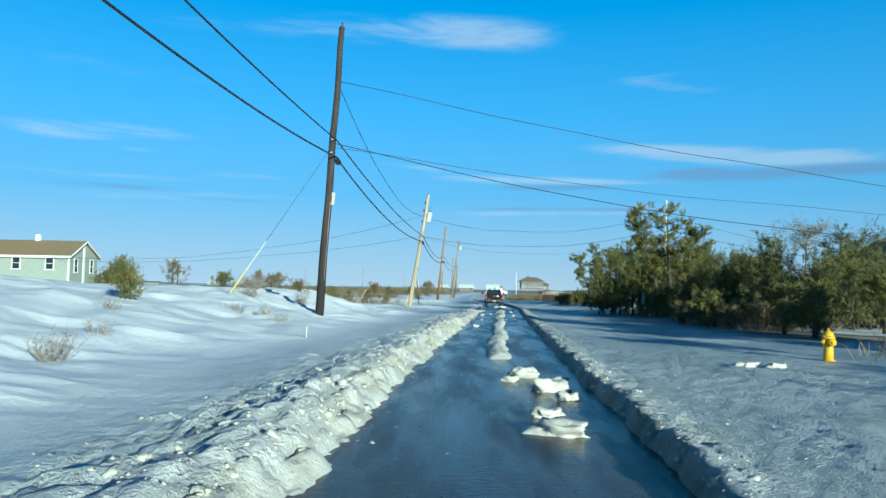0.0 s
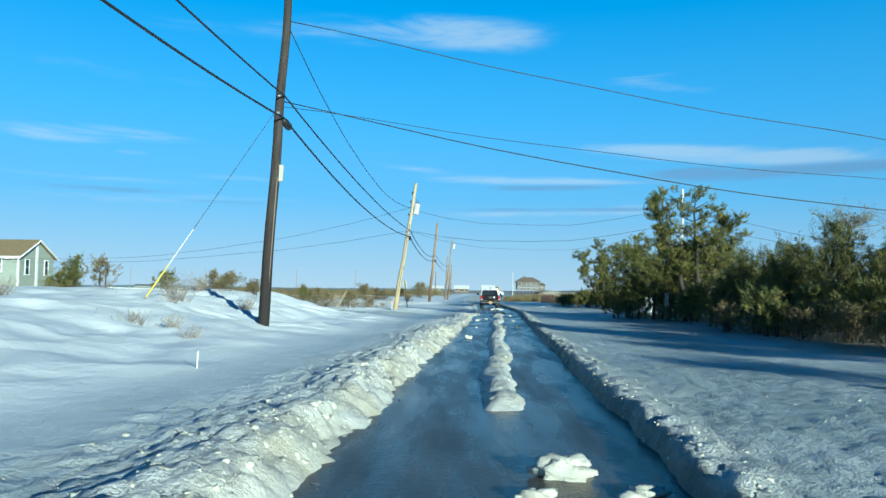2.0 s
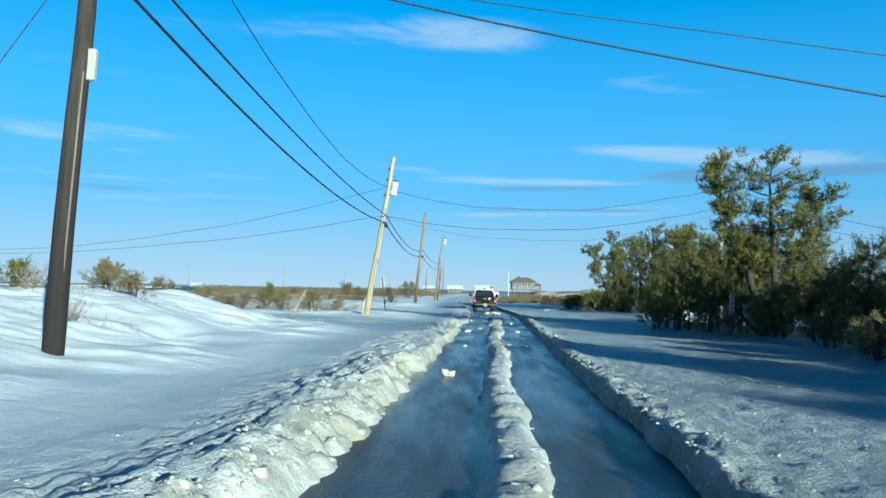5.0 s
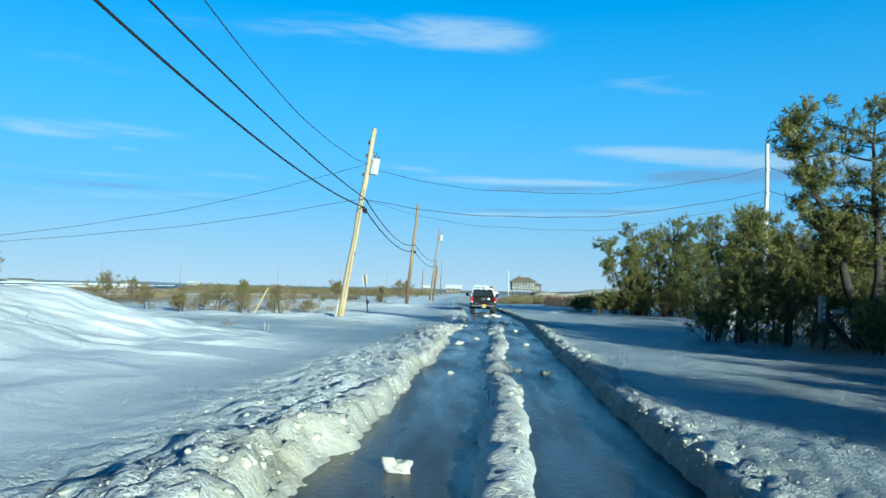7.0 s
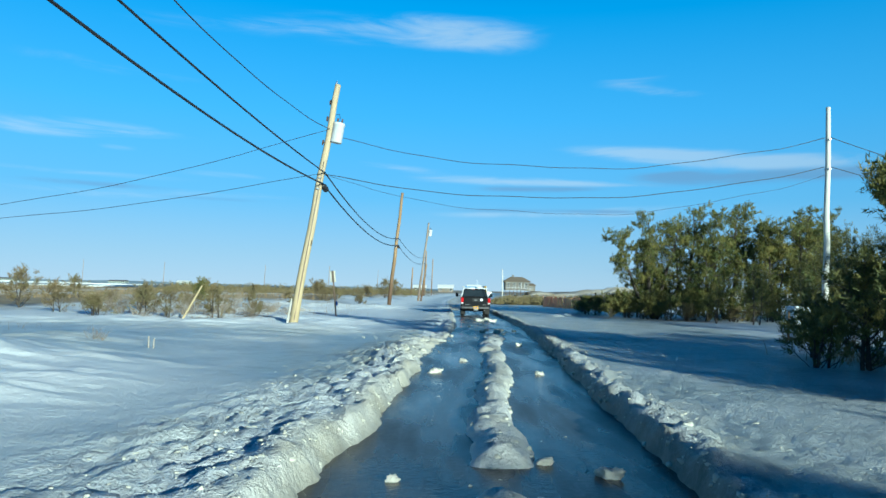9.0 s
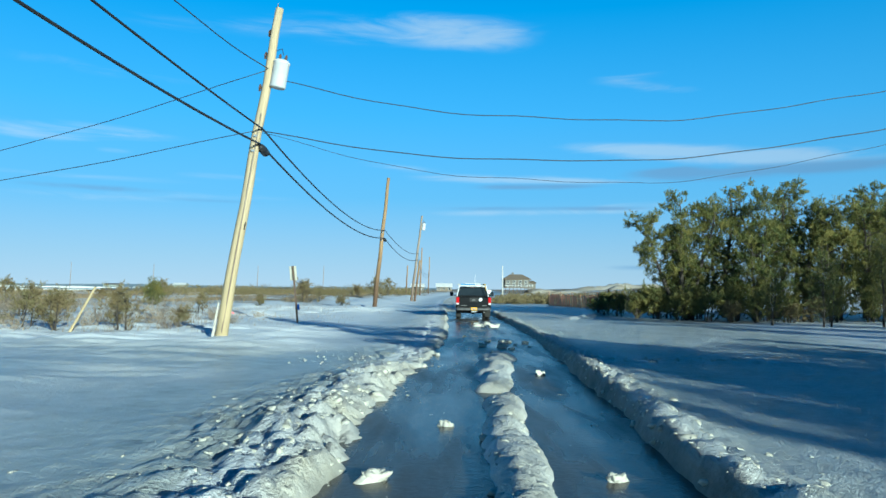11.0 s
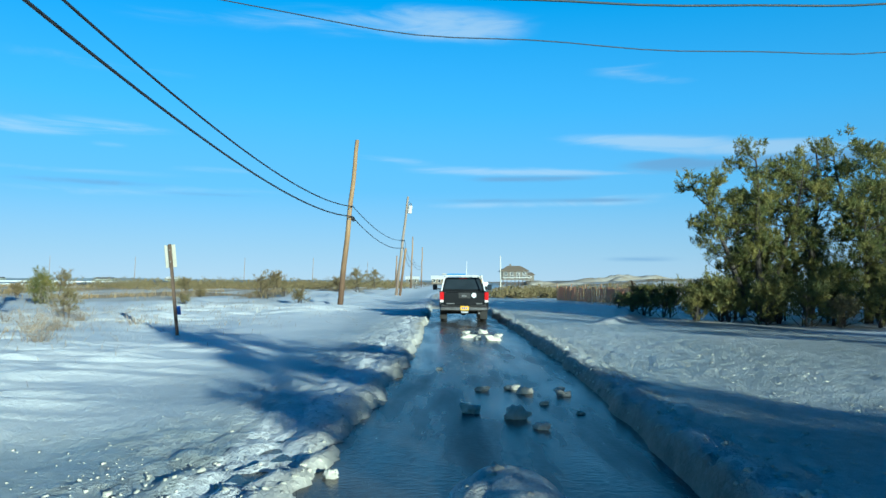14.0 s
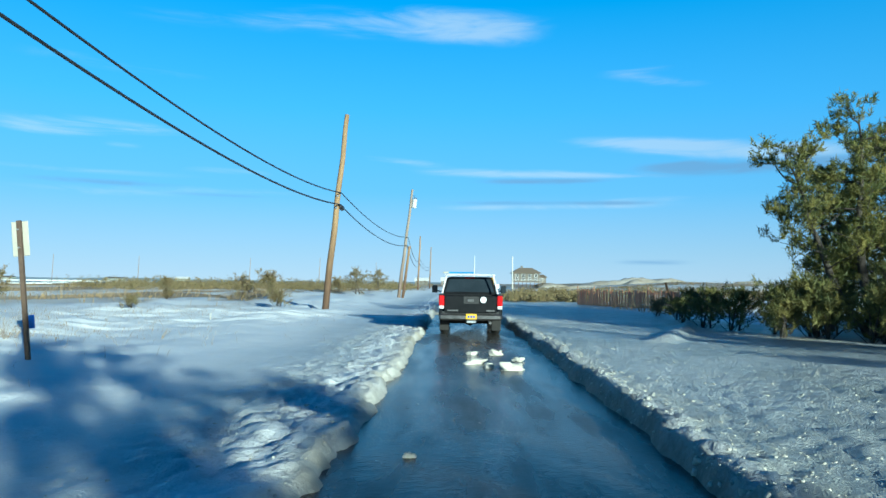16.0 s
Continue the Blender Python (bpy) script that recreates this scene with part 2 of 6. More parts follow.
def foliage(name, a, b, c):
    """Needles: colours vary by clump and by place."""
    k = Mat(name, a, 0.6, 0, 0.25)
    r = k.node("ShaderNodeNewGeometry").outputs["Random Per Island"]
    big = k.noise(2.0, 3, 0.5, k.coords(), 0.42, 0.62)
    o = k.node("ShaderNodeObjectInfo").outputs["Random"]
    f = k.mix(r, a, b)
    k.color(k.mix(k.calc("MULTIPLY", k.calc("ADD", k.calc("MULTIPLY", big, 0.7), k.calc("MULTIPLY", o, 0.3)), 0.8), f, c))
    return k.m


M = {
    "ground": ground_material(),
    "slush": slush_material(),
    "chunk": speckled("packed_snow", (0.80, 0.78, 0.70), (0.60, 0.56, 0.45), 0.6, 3.0, 0.5, distance=0.02),
    "rubble": speckled("snow_rubble", (0.60, 0.58, 0.50), (0.48, 0.46, 0.38), 0.6, 2.0, 0.5, world_space=True, distance=0.02),
    "pole_dark": wood_pole("creosoted_wood", (0.034, 0.026, 0.023), (0.075, 0.06, 0.052), (0.024, 0.020, 0.019)),
    "pole_new": wood_pole("fresh_pine_pole", (0.56, 0.45, 0.29), (0.42, 0.33, 0.20), (0.46, 0.36, 0.20)),
    "pole_two": wood_pole("weathered_pole", (0.38, 0.25, 0.13), (0.25, 0.155, 0.08), (0.085, 0.05, 0.035)),
    "pole_grey": wood_pole("grey_pole", (0.34, 0.28, 0.22), (0.24, 0.19, 0.15), (0.17, 0.12, 0.09)),
    "pole_white": wood_pole("pale_pole", (0.66, 0.64, 0.58), (0.55, 0.52, 0.46), (0.52, 0.49, 0.42)),
    "cable": speckled("cable_black", (0.018, 0.018, 0.02), (0.03, 0.03, 0.032), 0.5, 20, 0.1),
    "wire": speckled("wire_grey", (0.025, 0.03, 0.038), (0.045, 0.052, 0.06), 0.5, 20, 0.1),
    "steel": speckled("galvanised", (0.42, 0.44, 0.46), (0.55, 0.57, 0.58), 0.4, 12, 0.1, 0.7),
    "can": speckled("transformer_grey", (0.60, 0.61, 0.60), (0.50, 0.51, 0.50), 0.5, 5, 0.1),
    "porcelain": speckled("porcelain_brown", (0.10, 0.055, 0.035), (0.14, 0.08, 0.05), 0.2, 10, 0.05),
    "bark": speckled("bark", (0.05, 0.040, 0.032), (0.10, 0.082, 0.066), 0.9, 8, 0.8, distance=0.02),
    "bark_grey": speckled("bark_grey", (0.20, 0.18, 0.155), (0.30, 0.27, 0.24), 0.9, 10, 0.6),
    "pine": foliage("pine_needles", (0.036, 0.060, 0.019), (0.115, 0.130, 0.036), (0.28, 0.23, 0.058)),
    "cedar": foliage("cedar_needles", (0.036, 0.058, 0.020), (0.105, 0.120, 0.036), (0.25, 0.20, 0.055)),
    "brown_shrub": foliage("dry_shrub", (0.16, 0.115, 0.055), (0.25, 0.18, 0.09), (0.15, 0.14, 0.06)),
    "twig": foliage("twigs", (0.24, 0.195, 0.15), (0.38, 0.33, 0.27), (0.26, 0.20, 0.14)),
    "straw": foliage("dry_grass", (0.25, 0.175, 0.085), (0.36, 0.27, 0.14), (0.18, 0.12, 0.055)),
    "yellow": speckled("yellow_paint", (0.80, 0.46, 0.015), (0.66, 0.36, 0.012), 0.45, 6, 0.1),
    "guard": speckled("yellow_plastic", (0.70, 0.56, 0.06), (0.60, 0.48, 0.06), 0.4, 6, 0.05),
    "guard_white": speckled("white_plastic", (0.60, 0.58, 0.50), (0.50, 0.48, 0.42), 0.5, 6, 0.05),
    "siding": speckled("grey_siding", (0.34, 0.37, 0.31), (0.29, 0.32, 0.27), 0.8, 3, 0.1),
    "trim": speckled("white_trim", (0.80, 0.80, 0.77), (0.72, 0.72, 0.69), 0.6, 4, 0.05),
    "roof": speckled("brown_shingle", (0.30, 0.22, 0.12), (0.22, 0.16, 0.09), 0.9, 4, 0.4),
    "roof_grey": speckled("grey_shingle", (0.10, 0.10, 0.10), (0.16, 0.155, 0.15), 0.9, 4, 0.4),
    "brown_wall": speckled("cedar_shakes", (0.15, 0.12, 0.085), (0.24, 0.19, 0.14), 0.9, 4, 0.4),
    "shingle": speckled("silvered_shingle", (0.20, 0.18, 0.155), (0.13, 0.12, 0.10), 0.9, 2, 0.3),
    "window": speckled("dark_glass", (0.02, 0.028, 0.035), (0.03, 0.04, 0.05), 0.06, 3, 0.0),
    "sign_back": speckled("sign_back", (0.50, 0.47, 0.38), (0.42, 0.40, 0.33), 0.5, 5, 0.05),
    "sign_blue": speckled("blue_plate", (0.02, 0.10, 0.42), (0.03, 0.13, 0.5), 0.4, 5, 0.02),
    "ribbon": speckled("pink_ribbon", (0.85, 0.22, 0.22), (0.75, 0.15, 0.18), 0.6, 5, 0.05),
    "fence": speckled("orange_mesh", (0.90, 0.40, 0.22), (0.78, 0.32, 0.17), 0.6, 5, 0.1),
    "fence_slat": speckled("fence_slat", (0.36, 0.22, 0.15), (0.26, 0.16, 0.11), 0.8, 6, 0.2),
    "cabinet": speckled("cabinet_white", (0.78, 0.80, 0.80), (0.68, 0.70, 0.70), 0.5, 4, 0.05),
    "sea": speckled("bay_water", (0.012, 0.05, 0.10), (0.03, 0.085, 0.15), 0.45, 0.03, 0.3, world_space=True, distance=0.3),
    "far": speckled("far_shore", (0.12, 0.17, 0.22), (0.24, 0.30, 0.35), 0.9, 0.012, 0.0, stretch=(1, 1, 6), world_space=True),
    "dune": speckled("dune_sand", (0.36, 0.28, 0.17), (0.66, 0.62, 0.54), 0.9, 0.10, 0.2, world_space=True),
    "paint_black": speckled("black_paint", (0.006, 0.007, 0.008), (0.014, 0.014, 0.015), 0.30, 1.5, 0.02, spec=0.3),
    "rubber": speckled("rubber", (0.015, 0.015, 0.015), (0.035, 0.033, 0.03), 0.8, 10, 0.2),
    "chrome": speckled("bumper_chrome", (0.34, 0.33, 0.32), (0.16, 0.15, 0.14), 0.32, 4, 0.05, 0.9),
    "lamp_red": speckled("red_lens", (0.55, 0.012, 0.015), (0.42, 0.01, 0.012), 0.15, 5, 0.0),
    "lamp_white": speckled("clear_lens", (0.75, 0.72, 0.70), (0.65, 0.6, 0.58), 0.15, 5, 0.0),
    "rack": speckled("rack_white", (0.78, 0.79, 0.80), (0.66, 0.67, 0.68), 0.45, 5, 0.05),
    "plate": speckled("plate_yellow", (0.85, 0.48, 0.02), (0.78, 0.42, 0.02), 0.4, 5, 0.02),
    "plastic": speckled("black_plastic", (0.02, 0.02, 0.021), (0.035, 0.035, 0.035), 0.6, 8, 0.1),
    "blue_board": speckled("blue_board", (0.03, 0.28, 0.62), (0.04, 0.24, 0.52), 0.5, 4, 0.05),
    "sign_post": speckled("dark_post", (0.085, 0.055, 0.038), (0.14, 0.095, 0.065), 0.85, 8, 0.3),
    "post": speckled("grey_post", (0.36, 0.33, 0.28), (0.26, 0.23, 0.19), 0.9, 8, 0.3),
}

# ---- mesh helpers ----


class Geo:
    """Collects points and faces for one mesh."""

    def __init__(self):
        self.v, self.f = [], []

    def add(self, points, faces):
        n = len(self.v)
        self.v += [tuple(p) for p in points]
        self.f += [tuple(i + n for i in f) for f in faces]
        return self

    def box(self, c, s, m=None, taper=1.0, bevel=0.0):
        x, y, z = s[0] / 2, s[1] / 2, s[2] / 2
        if bevel <= 0:
            pts = [Vector((a * x * (taper if d > 0 else 1), b * y * (taper if d > 0 else 1), d * z)) for d in (-1, 1) for a, b in ((-1, -1), (1, -1), (1, 1), (-1, 1))]
            fs = [(3, 2, 1, 0), (4, 5, 6, 7), (0, 1, 5, 4), (1, 2, 6, 5), (2, 3, 7, 6), (3, 0, 4, 7)]
        else:
            e = min(bevel, x * 0.9, y * 0.9, z * 0.9)
            rings = ((-z, x - e, y - e), (-z + e, x, y), (z - e, x, y), (z, x - e, y - e))
            pts, fs = [], []
            for h, a, b in rings:
                t = taper if h > 0 else 1
                g = e if a == x else e * 0.5
                for p, q in ((-a + g, -b), (a - g, -b), (a, -b + g), (a, b - g), (a - g, b), (-a + g, b), (-a, b - g), (-a, -b + g)):
                    pts.append(Vector((p * t, q * t, h)))
            for r in range(3):
                for i in range(8):
                    j = (i + 1) % 8
                    fs.append((r * 8 + i, r * 8 + j, r * 8 + 8 + j, r * 8 + 8 + i))
            fs += [tuple(range(7, -1, -1)), tuple(range(24, 32))]
        t = Matrix.Translation(c) @ (m if m is not None else Matrix())
        return self.add([t @ p for p in pts], fs)

    def tube(self, points, radii, sides=6, caps=True):
        points = [Vector(p) for p in points]
        if isinstance(radii, (int, float)):
            radii = [radii] * len(points)
        pts, fs = [], []
        ref = Vector((0.31, 0.87, 0.38))
        for i, p in enumerate(points):
            d = (points[min(i + 1, len(points) - 1)] - points[max(i - 1, 0)]).normalized()
            a = d.cross(ref)
            a = (a if a.length > 0.05 else d.cross(Vector((1, 0, 0)))).normalized()
            b = d.cross(a)
            for k in range(sides):
                w = 2 * math.pi * k / sides
                pts.append(p + (a * math.cos(w) + b * math.sin(w)) * radii[i])
        for i in range(len(points) - 1):
            for k in range(sides):
                j = (k + 1) % sides
                fs.append((i * sides + k, i * sides + j, i * sides + sides + j, i * sides + sides + k))
        if caps:
            n = len(points) - 1
            fs += [tuple(range(sides - 1, -1, -1)), tuple(range(n * sides, n * sides + sides))]
        return self.add(pts, fs)

    def lathe(self, profile, c=(0, 0, 0), m=None, sides=16):
        pts, fs = [], []
        t = Matrix.Translation(c) @ (m if m is not None else Matrix())
        for r, z in profile:
            for k in range(sides):
                w = 2 * math.pi * k / sides
                pts.append(t @ Vector((r * math.cos(w), r * math.sin(w), z)))
        for i in range(len(profile) - 1):
            for k in range(sides):
                j = (k + 1) % sides
                fs.append((i * sides + k, i * sides + j, i * sides + sides + j, i * sides + sides + k))
        n = len(profile) - 1
        fs += [tuple(range(sides - 1, -1, -1)), tuple(range(n * sides, n * sides + sides))]
        return self.add(pts, fs)

    def prism(self, outline, x0, x1):
        """An outline in y and z, drawn out along x."""
        n = len(outline)
        pts = [(x0, y, z) for y, z in outline] + [(x1, y, z) for y, z in outline]
        fs = [(i, (i + 1) % n, n + (i + 1) % n, n + i) for i in range(n)] + [tuple(range(n - 1, -1, -1)), tuple(range(n, 2 * n))]
        return self.add(pts, fs)

    def mesh(self, name, material, smooth=False):
        me = bpy.data.meshes.new(name)
        me.from_pydata(self.v, [], self.f)
        me.materials.append(material)
        me.update()
        bm = bmesh.new()
        bm.from_mesh(me)
        if len(bm.faces) < 60000:
            bmesh.ops.recalc_face_normals(bm, faces=bm.faces)
            bm.to_mesh(me)
        bm.free()
        if smooth:
            me.polygons.foreach_set("use_smooth", [True] * len(me.polygons))
        return me


def part(name, geo, material, parent, label="", smooth=False, at=None):
    ob = new(name, geo.mesh(name, material, smooth))
    ob.parent = parent
    if at is not None:
        ob.matrix_basis = at
    if label:
        ob["label"] = label
    return ob


def thing(name, m, label, category, group=""):
    ob = new(name)
    ob.empty_display_size = 0.2
    ob.matrix_basis = m
    return tagged(ob, label, category, group)


def solid(name, geo, material, label, category, group="", kind="", smooth=False, m=None):
    ob = new(name, geo.mesh(name, material, smooth))
    if m is not None:
        ob.matrix_basis = m
    return tagged(ob, label, category, group, kind)


# ---- the lie of the land ----
ROAD_Y = (-40, -10, 0, 13.5, 23.2, 33.3, 42.8, 52, 60, 68, 76, 90, 110, 140, 200, 320, 600)
ROAD_X = (-1.6, 0.55, 1.08, 1.66, 2.2, 2.77, 3.33, 3.95, 4.45, 4.85, 5.02, 5.10, 5.2, 5.6, 8.0, 16, 40)


def road_x(y):
    return np.interp(y, ROAD_Y, ROAD_X)


def road_z(y):
    return 0.07 - 0.0036 * np.clip(y, -20, 110)


def ease(a, b, v):
    t = np.clip((v - a) / (b - a), 0, 1)
    return t * t * (3 - 2 * t)


def hash2(i, j, seed):
    h = np.sin(i * 127.1 + j * 311.7 + seed * 74.7) * 43758.5453
    return h - np.floor(h)


def value_noise(x, y, seed=0):
    i, j = np.floor(x), np.floor(y)
    u, v = x - i, y - j
    u, v = u * u * (3 - 2 * u), v * v * (3 - 2 * v)
    a, b, c, d = hash2(i, j, seed), hash2(i + 1, j, seed), hash2(i, j + 1, seed), hash2(i + 1, j + 1, seed)
    return (a * (1 - u) + b * u) * (1 - v) + (c * (1 - u) + d * u) * v


def fractal(x, y, seed=0, octaves=4):
    s, a, n = 0, 0.5, 0
    for k in range(octaves):
        s, n = s + a * value_noise(x * 2 ** k, y * 2 ** k, seed + k), n + a
        a *= 0.5
    return s / n


def lumps(x, y, seed):
    """Rounded clods: one dome to a jittered cell, each of its own size."""
    i, j = np.floor(x), np.floor(y)
    best = np.zeros_like(x)
    for di in (-1, 0, 1):
        for dj in (-1, 0, 1):
            a, b = i + di, j + dj
            px, py, r = a + hash2(a, b, seed), b + hash2(a, b, seed + 1), 0.25 + 0.5 * hash2(a, b, seed + 2)
            d2 = ((x - px) ** 2 + (y - py) ** 2) / (r * r)
            best = np.maximum(best, r * np.sqrt(np.clip(1 - d2, 0, 1)))
    return best


def edges(y):
    """Half widths of the ploughed channel, to its left and right, ragged along the way."""
    left = 1.42 + 0.16 * (fractal(y * 0.55, y * 0 + 3, 11, 2) - 0.5) + 0.17 * (fractal(y * 1.9, y * 0 + 1, 12, 3) - 0.5)
    right = 1.45 + 0.15 * (fractal(y * 0.45, y * 0 + 7, 13, 2) - 0.5) + 0.16 * (fractal(y * 1.6, y * 0 + 5, 14, 3) - 0.5)
    return left, right


def ridge_on(y):
    """How much of the ridge between the wheel tracks is left standing at y."""
    on = ease(15.6, 16.4, y) * (1 - ease(59.5, 60.5, y))
    on *= 1 - ease(38.8, 39.1, y) * (1 - ease(39.9, 40.2, y)) * 0.9
    on *= 1 - ease(52.2, 52.5, y) * (1 - ease(53.1, 53.5, y)) * 0.8
    return on


LAST = {}


def land(x, y):
    """Height of the ground, and what covers it (slush, ice, marsh)."""
    rel = x - road_x(y)
    left, right = edges(y)
    base = road_z(y)
    near = 1 - ease(120, 200, y)
    drift = fractal(x * 0.11, y * 0.045, 21, 4) - 0.5
    fine = fractal(x * 0.5, y * 0.22, 25, 4) - 0.5
    # left: smooth snow that rises into drifts, cut by a level driveway
    drive = ease(44.5, 49.0, y + 0.28 * (x + 4)) * (1 - ease(60.5, 62.5, y))
    dune = ease(-6.7, -12.5, rel) * 0.85 + ease(-11, -22, rel) * 0.40
    dune = dune * (1 - ease(44.5, 49.5, y + 0.15 * (x + 6))) * (1 - ease(140, 200, y)) + 0.08 * ease(-4, -9, rel)
    wave = 1 - np.abs(2 * fractal(x * 0.16 + y * 0.05, y * 0.11 - x * 0.05, 23, 3) - 1) * 2.2
    crestline = 1 - np.abs(2 * fractal(x * 0.42 + y * 0.10, y * 0.34 - x * 0.08, 27, 3) - 1) * 2.0
    late = ease(52, 60, y) * (1 - ease(80, 100, y))
    dune = dune + 0.15 * np.clip(crestline, -0.4, 1) * ease(-4.0, -8, rel) * (1 - 0.7 * drive) * (1 - 0.6 * late)
    dune = dune + 0.20 * np.clip(wave, -0.5, 1) * ease(-4, -8.5, rel) * (1 - 0.6 * drive) * (1 - 0.85 * late)
    # wind-cut ripples across the drifts
    cut = 1 - np.abs(2 * fractal(x * 0.30 + y * 0.25, y * 1.15 - x * 0.12, 29, 3) - 1) * 2.4
    gust = ease(0.38, 0.62, fractal(x * 0.12 + 5, y * 0.16, 33, 3))
    dune = dune + 0.085 * np.clip(cut, 0, 1) ** 1.5 * gust * ease(-3.8, -6.5, rel) * (1 - ease(90, 130, y))
    h_left = 0.17 - 0.12 * late + dune + drift * 0.55 * ease(-3, -9, rel) * (1 - 0.7 * late) + fine * 0.22 * ease(-3, -8, rel) - 0.10 * drive
    h_right = 0.16 + 0.05 * ease(5, 9, rel) + drift * 0.25 * ease(4, 10, rel) + fine * 0.08
    # right, beyond the trees: low dunes far off
    h_right = h_right + ease(14, 40, rel) * 0.5 * near
    h = np.where(rel < 0, h_left, h_right)
    far_dune = ease(18, 60, rel) * ease(130, 220, y) * (1 - ease(600, 900, y))
    h = h + far_dune * (1.0 + 2.2 * fractal(x * 0.02, y * 0.02, 31, 4))
    h = h * (1 - ease(170, 260, y) * ease(-20, -60, rel) * 0.9)
    # a scoop that the wind has cut round the dark pole
    h = h - 0.14 * np.exp(-((x + 5.0) ** 2 + (y - 29.6) ** 2) / 2.0)
    # a small wind ridge before the second trees
    t = np.clip(((x - 10.0) * 4.0 + (y - 80.0) * 9.5) / (4.0 ** 2 + 9.5 ** 2), 0, 1)
    d2 = (x - 10.0 - 4.0 * t) ** 2 + (y - 80.0 - 9.5 * t) ** 2
    h = h + 0.15 * np.exp(-d2 / 0.16) * (0.6 + 0.8 * fractal(x * 0.9, y * 0.9, 35, 3))
    # clods thrown up beside the channel
    broad = np.clip(1 - ease(31, 34, y) + ease(47.5, 49.5, y) * (1 - ease(56.3, 57.3, y)), 0, 1)
    slope = 0.26 + 0.46 * broad
    bank = np.exp(-((rel + left + slope + 0.08) / (0.28 + 0.30 * broad)) ** 2)
    apron = ease(-left - 3.4, -left - 0.5, rel) * (rel < 0)
    thin = 1 - 0.50 * ease(52, 62, y)
    c1, c2 = lumps(x * 2.6, y * 2.6, 41), lumps(x * 5.5, y * 5.5, 45)
    h = h + np.where(rel < 0, bank * (0.05 + 0.07 * broad) + apron * ((0.16 * c1 + 0.17 * c2) * (0.35 + 0.65 * fractal(x * 0.5, y * 0.5, 47, 2)) * (0.35 + 0.65 * thin)), 0)
    reach = 2.5 * ease(40, 55, y)
    crust = ease(right - 0.05, right + 0.15, rel) * (1 - ease(5.5 + reach, 9.0 + reach, rel))
    lip = np.exp(-((rel - right - 0.32) / 0.30) ** 2)
    patch = 0.3 + 0.9 * fractal(x * 0.35, y * 0.35, 49, 2)
    h = h + np.where(rel > 0, crust * (0.025 * c1 + 0.05 * c2) * patch + lip * (0.02 + (0.05 + 0.10 * ease(36, 40, y) * (1 - ease(56, 60, y))) * c1 + 0.06 * c2), 0)
    # the channel
    wall_l, wall_r = ease(-left - slope, -left + 0.03, rel), 1 - ease(right - 0.02, right + 0.16, rel)
    inside = np.where(rel < 0, wall_l, wall_r)
    inside = inside * (1 - ease(99, 103, y))
    h = h * (1 - inside) + (-0.10) * inside + inside * (1 - inside) * 4 * (rel < 0) * (0.10 * c1 + 0.10 * c2 - 0.03)
    # the ridge between the tracks
    side = rel - 0.06 * np.sin(y * 0.55) - 0.16 * (fractal(y * 0.9, y * 0, 53, 2) - 0.5)
    width = 0.24 + 0.12 * (fractal(y * 1.3, y * 0 + 9, 55, 2) - 0.5) + 0.10 * ease(50, 60, y)
    crest = np.clip(1 - (side / (width * 1.25)) ** 2, 0, 1) ** 0.5
    h = h + crest * ridge_on(y) * (0.20 + 0.07 * c1 + 0.07 * c2)
    # covers
    grit = fractal(x * 1.5, y * 1.5, 61, 3)
    slush = np.exp(-((rel + left + 0.45 * slope) / (0.16 + 0.50 * slope)) ** 2) * 1.25 + np.exp(-((rel - right - 0.02) / 0.16) ** 2) * 1.3 + np.exp(-((rel - right - 0.5) / 0.55) ** 2) * 0.35
    slush = np.maximum(slush, crest * ridge_on(y) * 0.75)
    slush = np.maximum(slush, np.where((rel > -left) & (rel < right), 0.9, 0)) * (0.45 + 0.9 * grit)
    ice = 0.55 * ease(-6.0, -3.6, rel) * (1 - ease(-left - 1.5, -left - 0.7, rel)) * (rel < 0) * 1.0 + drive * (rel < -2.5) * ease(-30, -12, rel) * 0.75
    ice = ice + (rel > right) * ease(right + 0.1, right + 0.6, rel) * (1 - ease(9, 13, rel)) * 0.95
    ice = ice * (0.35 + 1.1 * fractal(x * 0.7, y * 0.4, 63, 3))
    edge = 96 + 30 * (fractal(x * 0.06, y * 0.06, 67, 3) - 0.5)
    marsh = ease(-10, -16, rel - 8 * (fractal(x * 0.09, y * 0.07, 65, 4) - 0.5)) * ease(edge - 12, edge + 14, y)
    marsh = np.maximum(marsh, ease(-22, -30, rel) * ease(30, 44, y))
    marsh = np.maximum(marsh, ease(-6, -14, rel) * ease(125, 150, y))
    wood = ease(7.0, 9.2, rel + 2.2 * (fractal(x * 0.4, y * 0.4, 71, 3) - 0.5)) * (1 - ease(40, 60, rel))
    wood = wood * (ease(20, 24, y) * (1 - ease(51, 54, y)) + ease(76, 79, y) * (1 - ease(88, 94, y)))
    marsh = np.maximum(marsh, wood * 0.8)
    marsh = np.maximum(marsh, ease(10, 16, rel) * ease(118, 130, y))
    patchy = ease(0.40, 0.56, fractal(x * 0.22, y * 0.10, 69, 4))
    marsh = marsh * (0.12 + 0.88 * patchy)
    marsh = np.maximum(marsh, ease(240, 420, y) * (np.abs(rel) > 6) * 0.9)
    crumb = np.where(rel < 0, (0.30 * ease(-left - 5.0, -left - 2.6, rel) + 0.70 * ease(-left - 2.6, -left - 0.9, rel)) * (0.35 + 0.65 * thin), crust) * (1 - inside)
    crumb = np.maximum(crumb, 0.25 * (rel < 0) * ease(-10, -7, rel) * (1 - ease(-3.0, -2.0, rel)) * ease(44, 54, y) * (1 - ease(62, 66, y)))
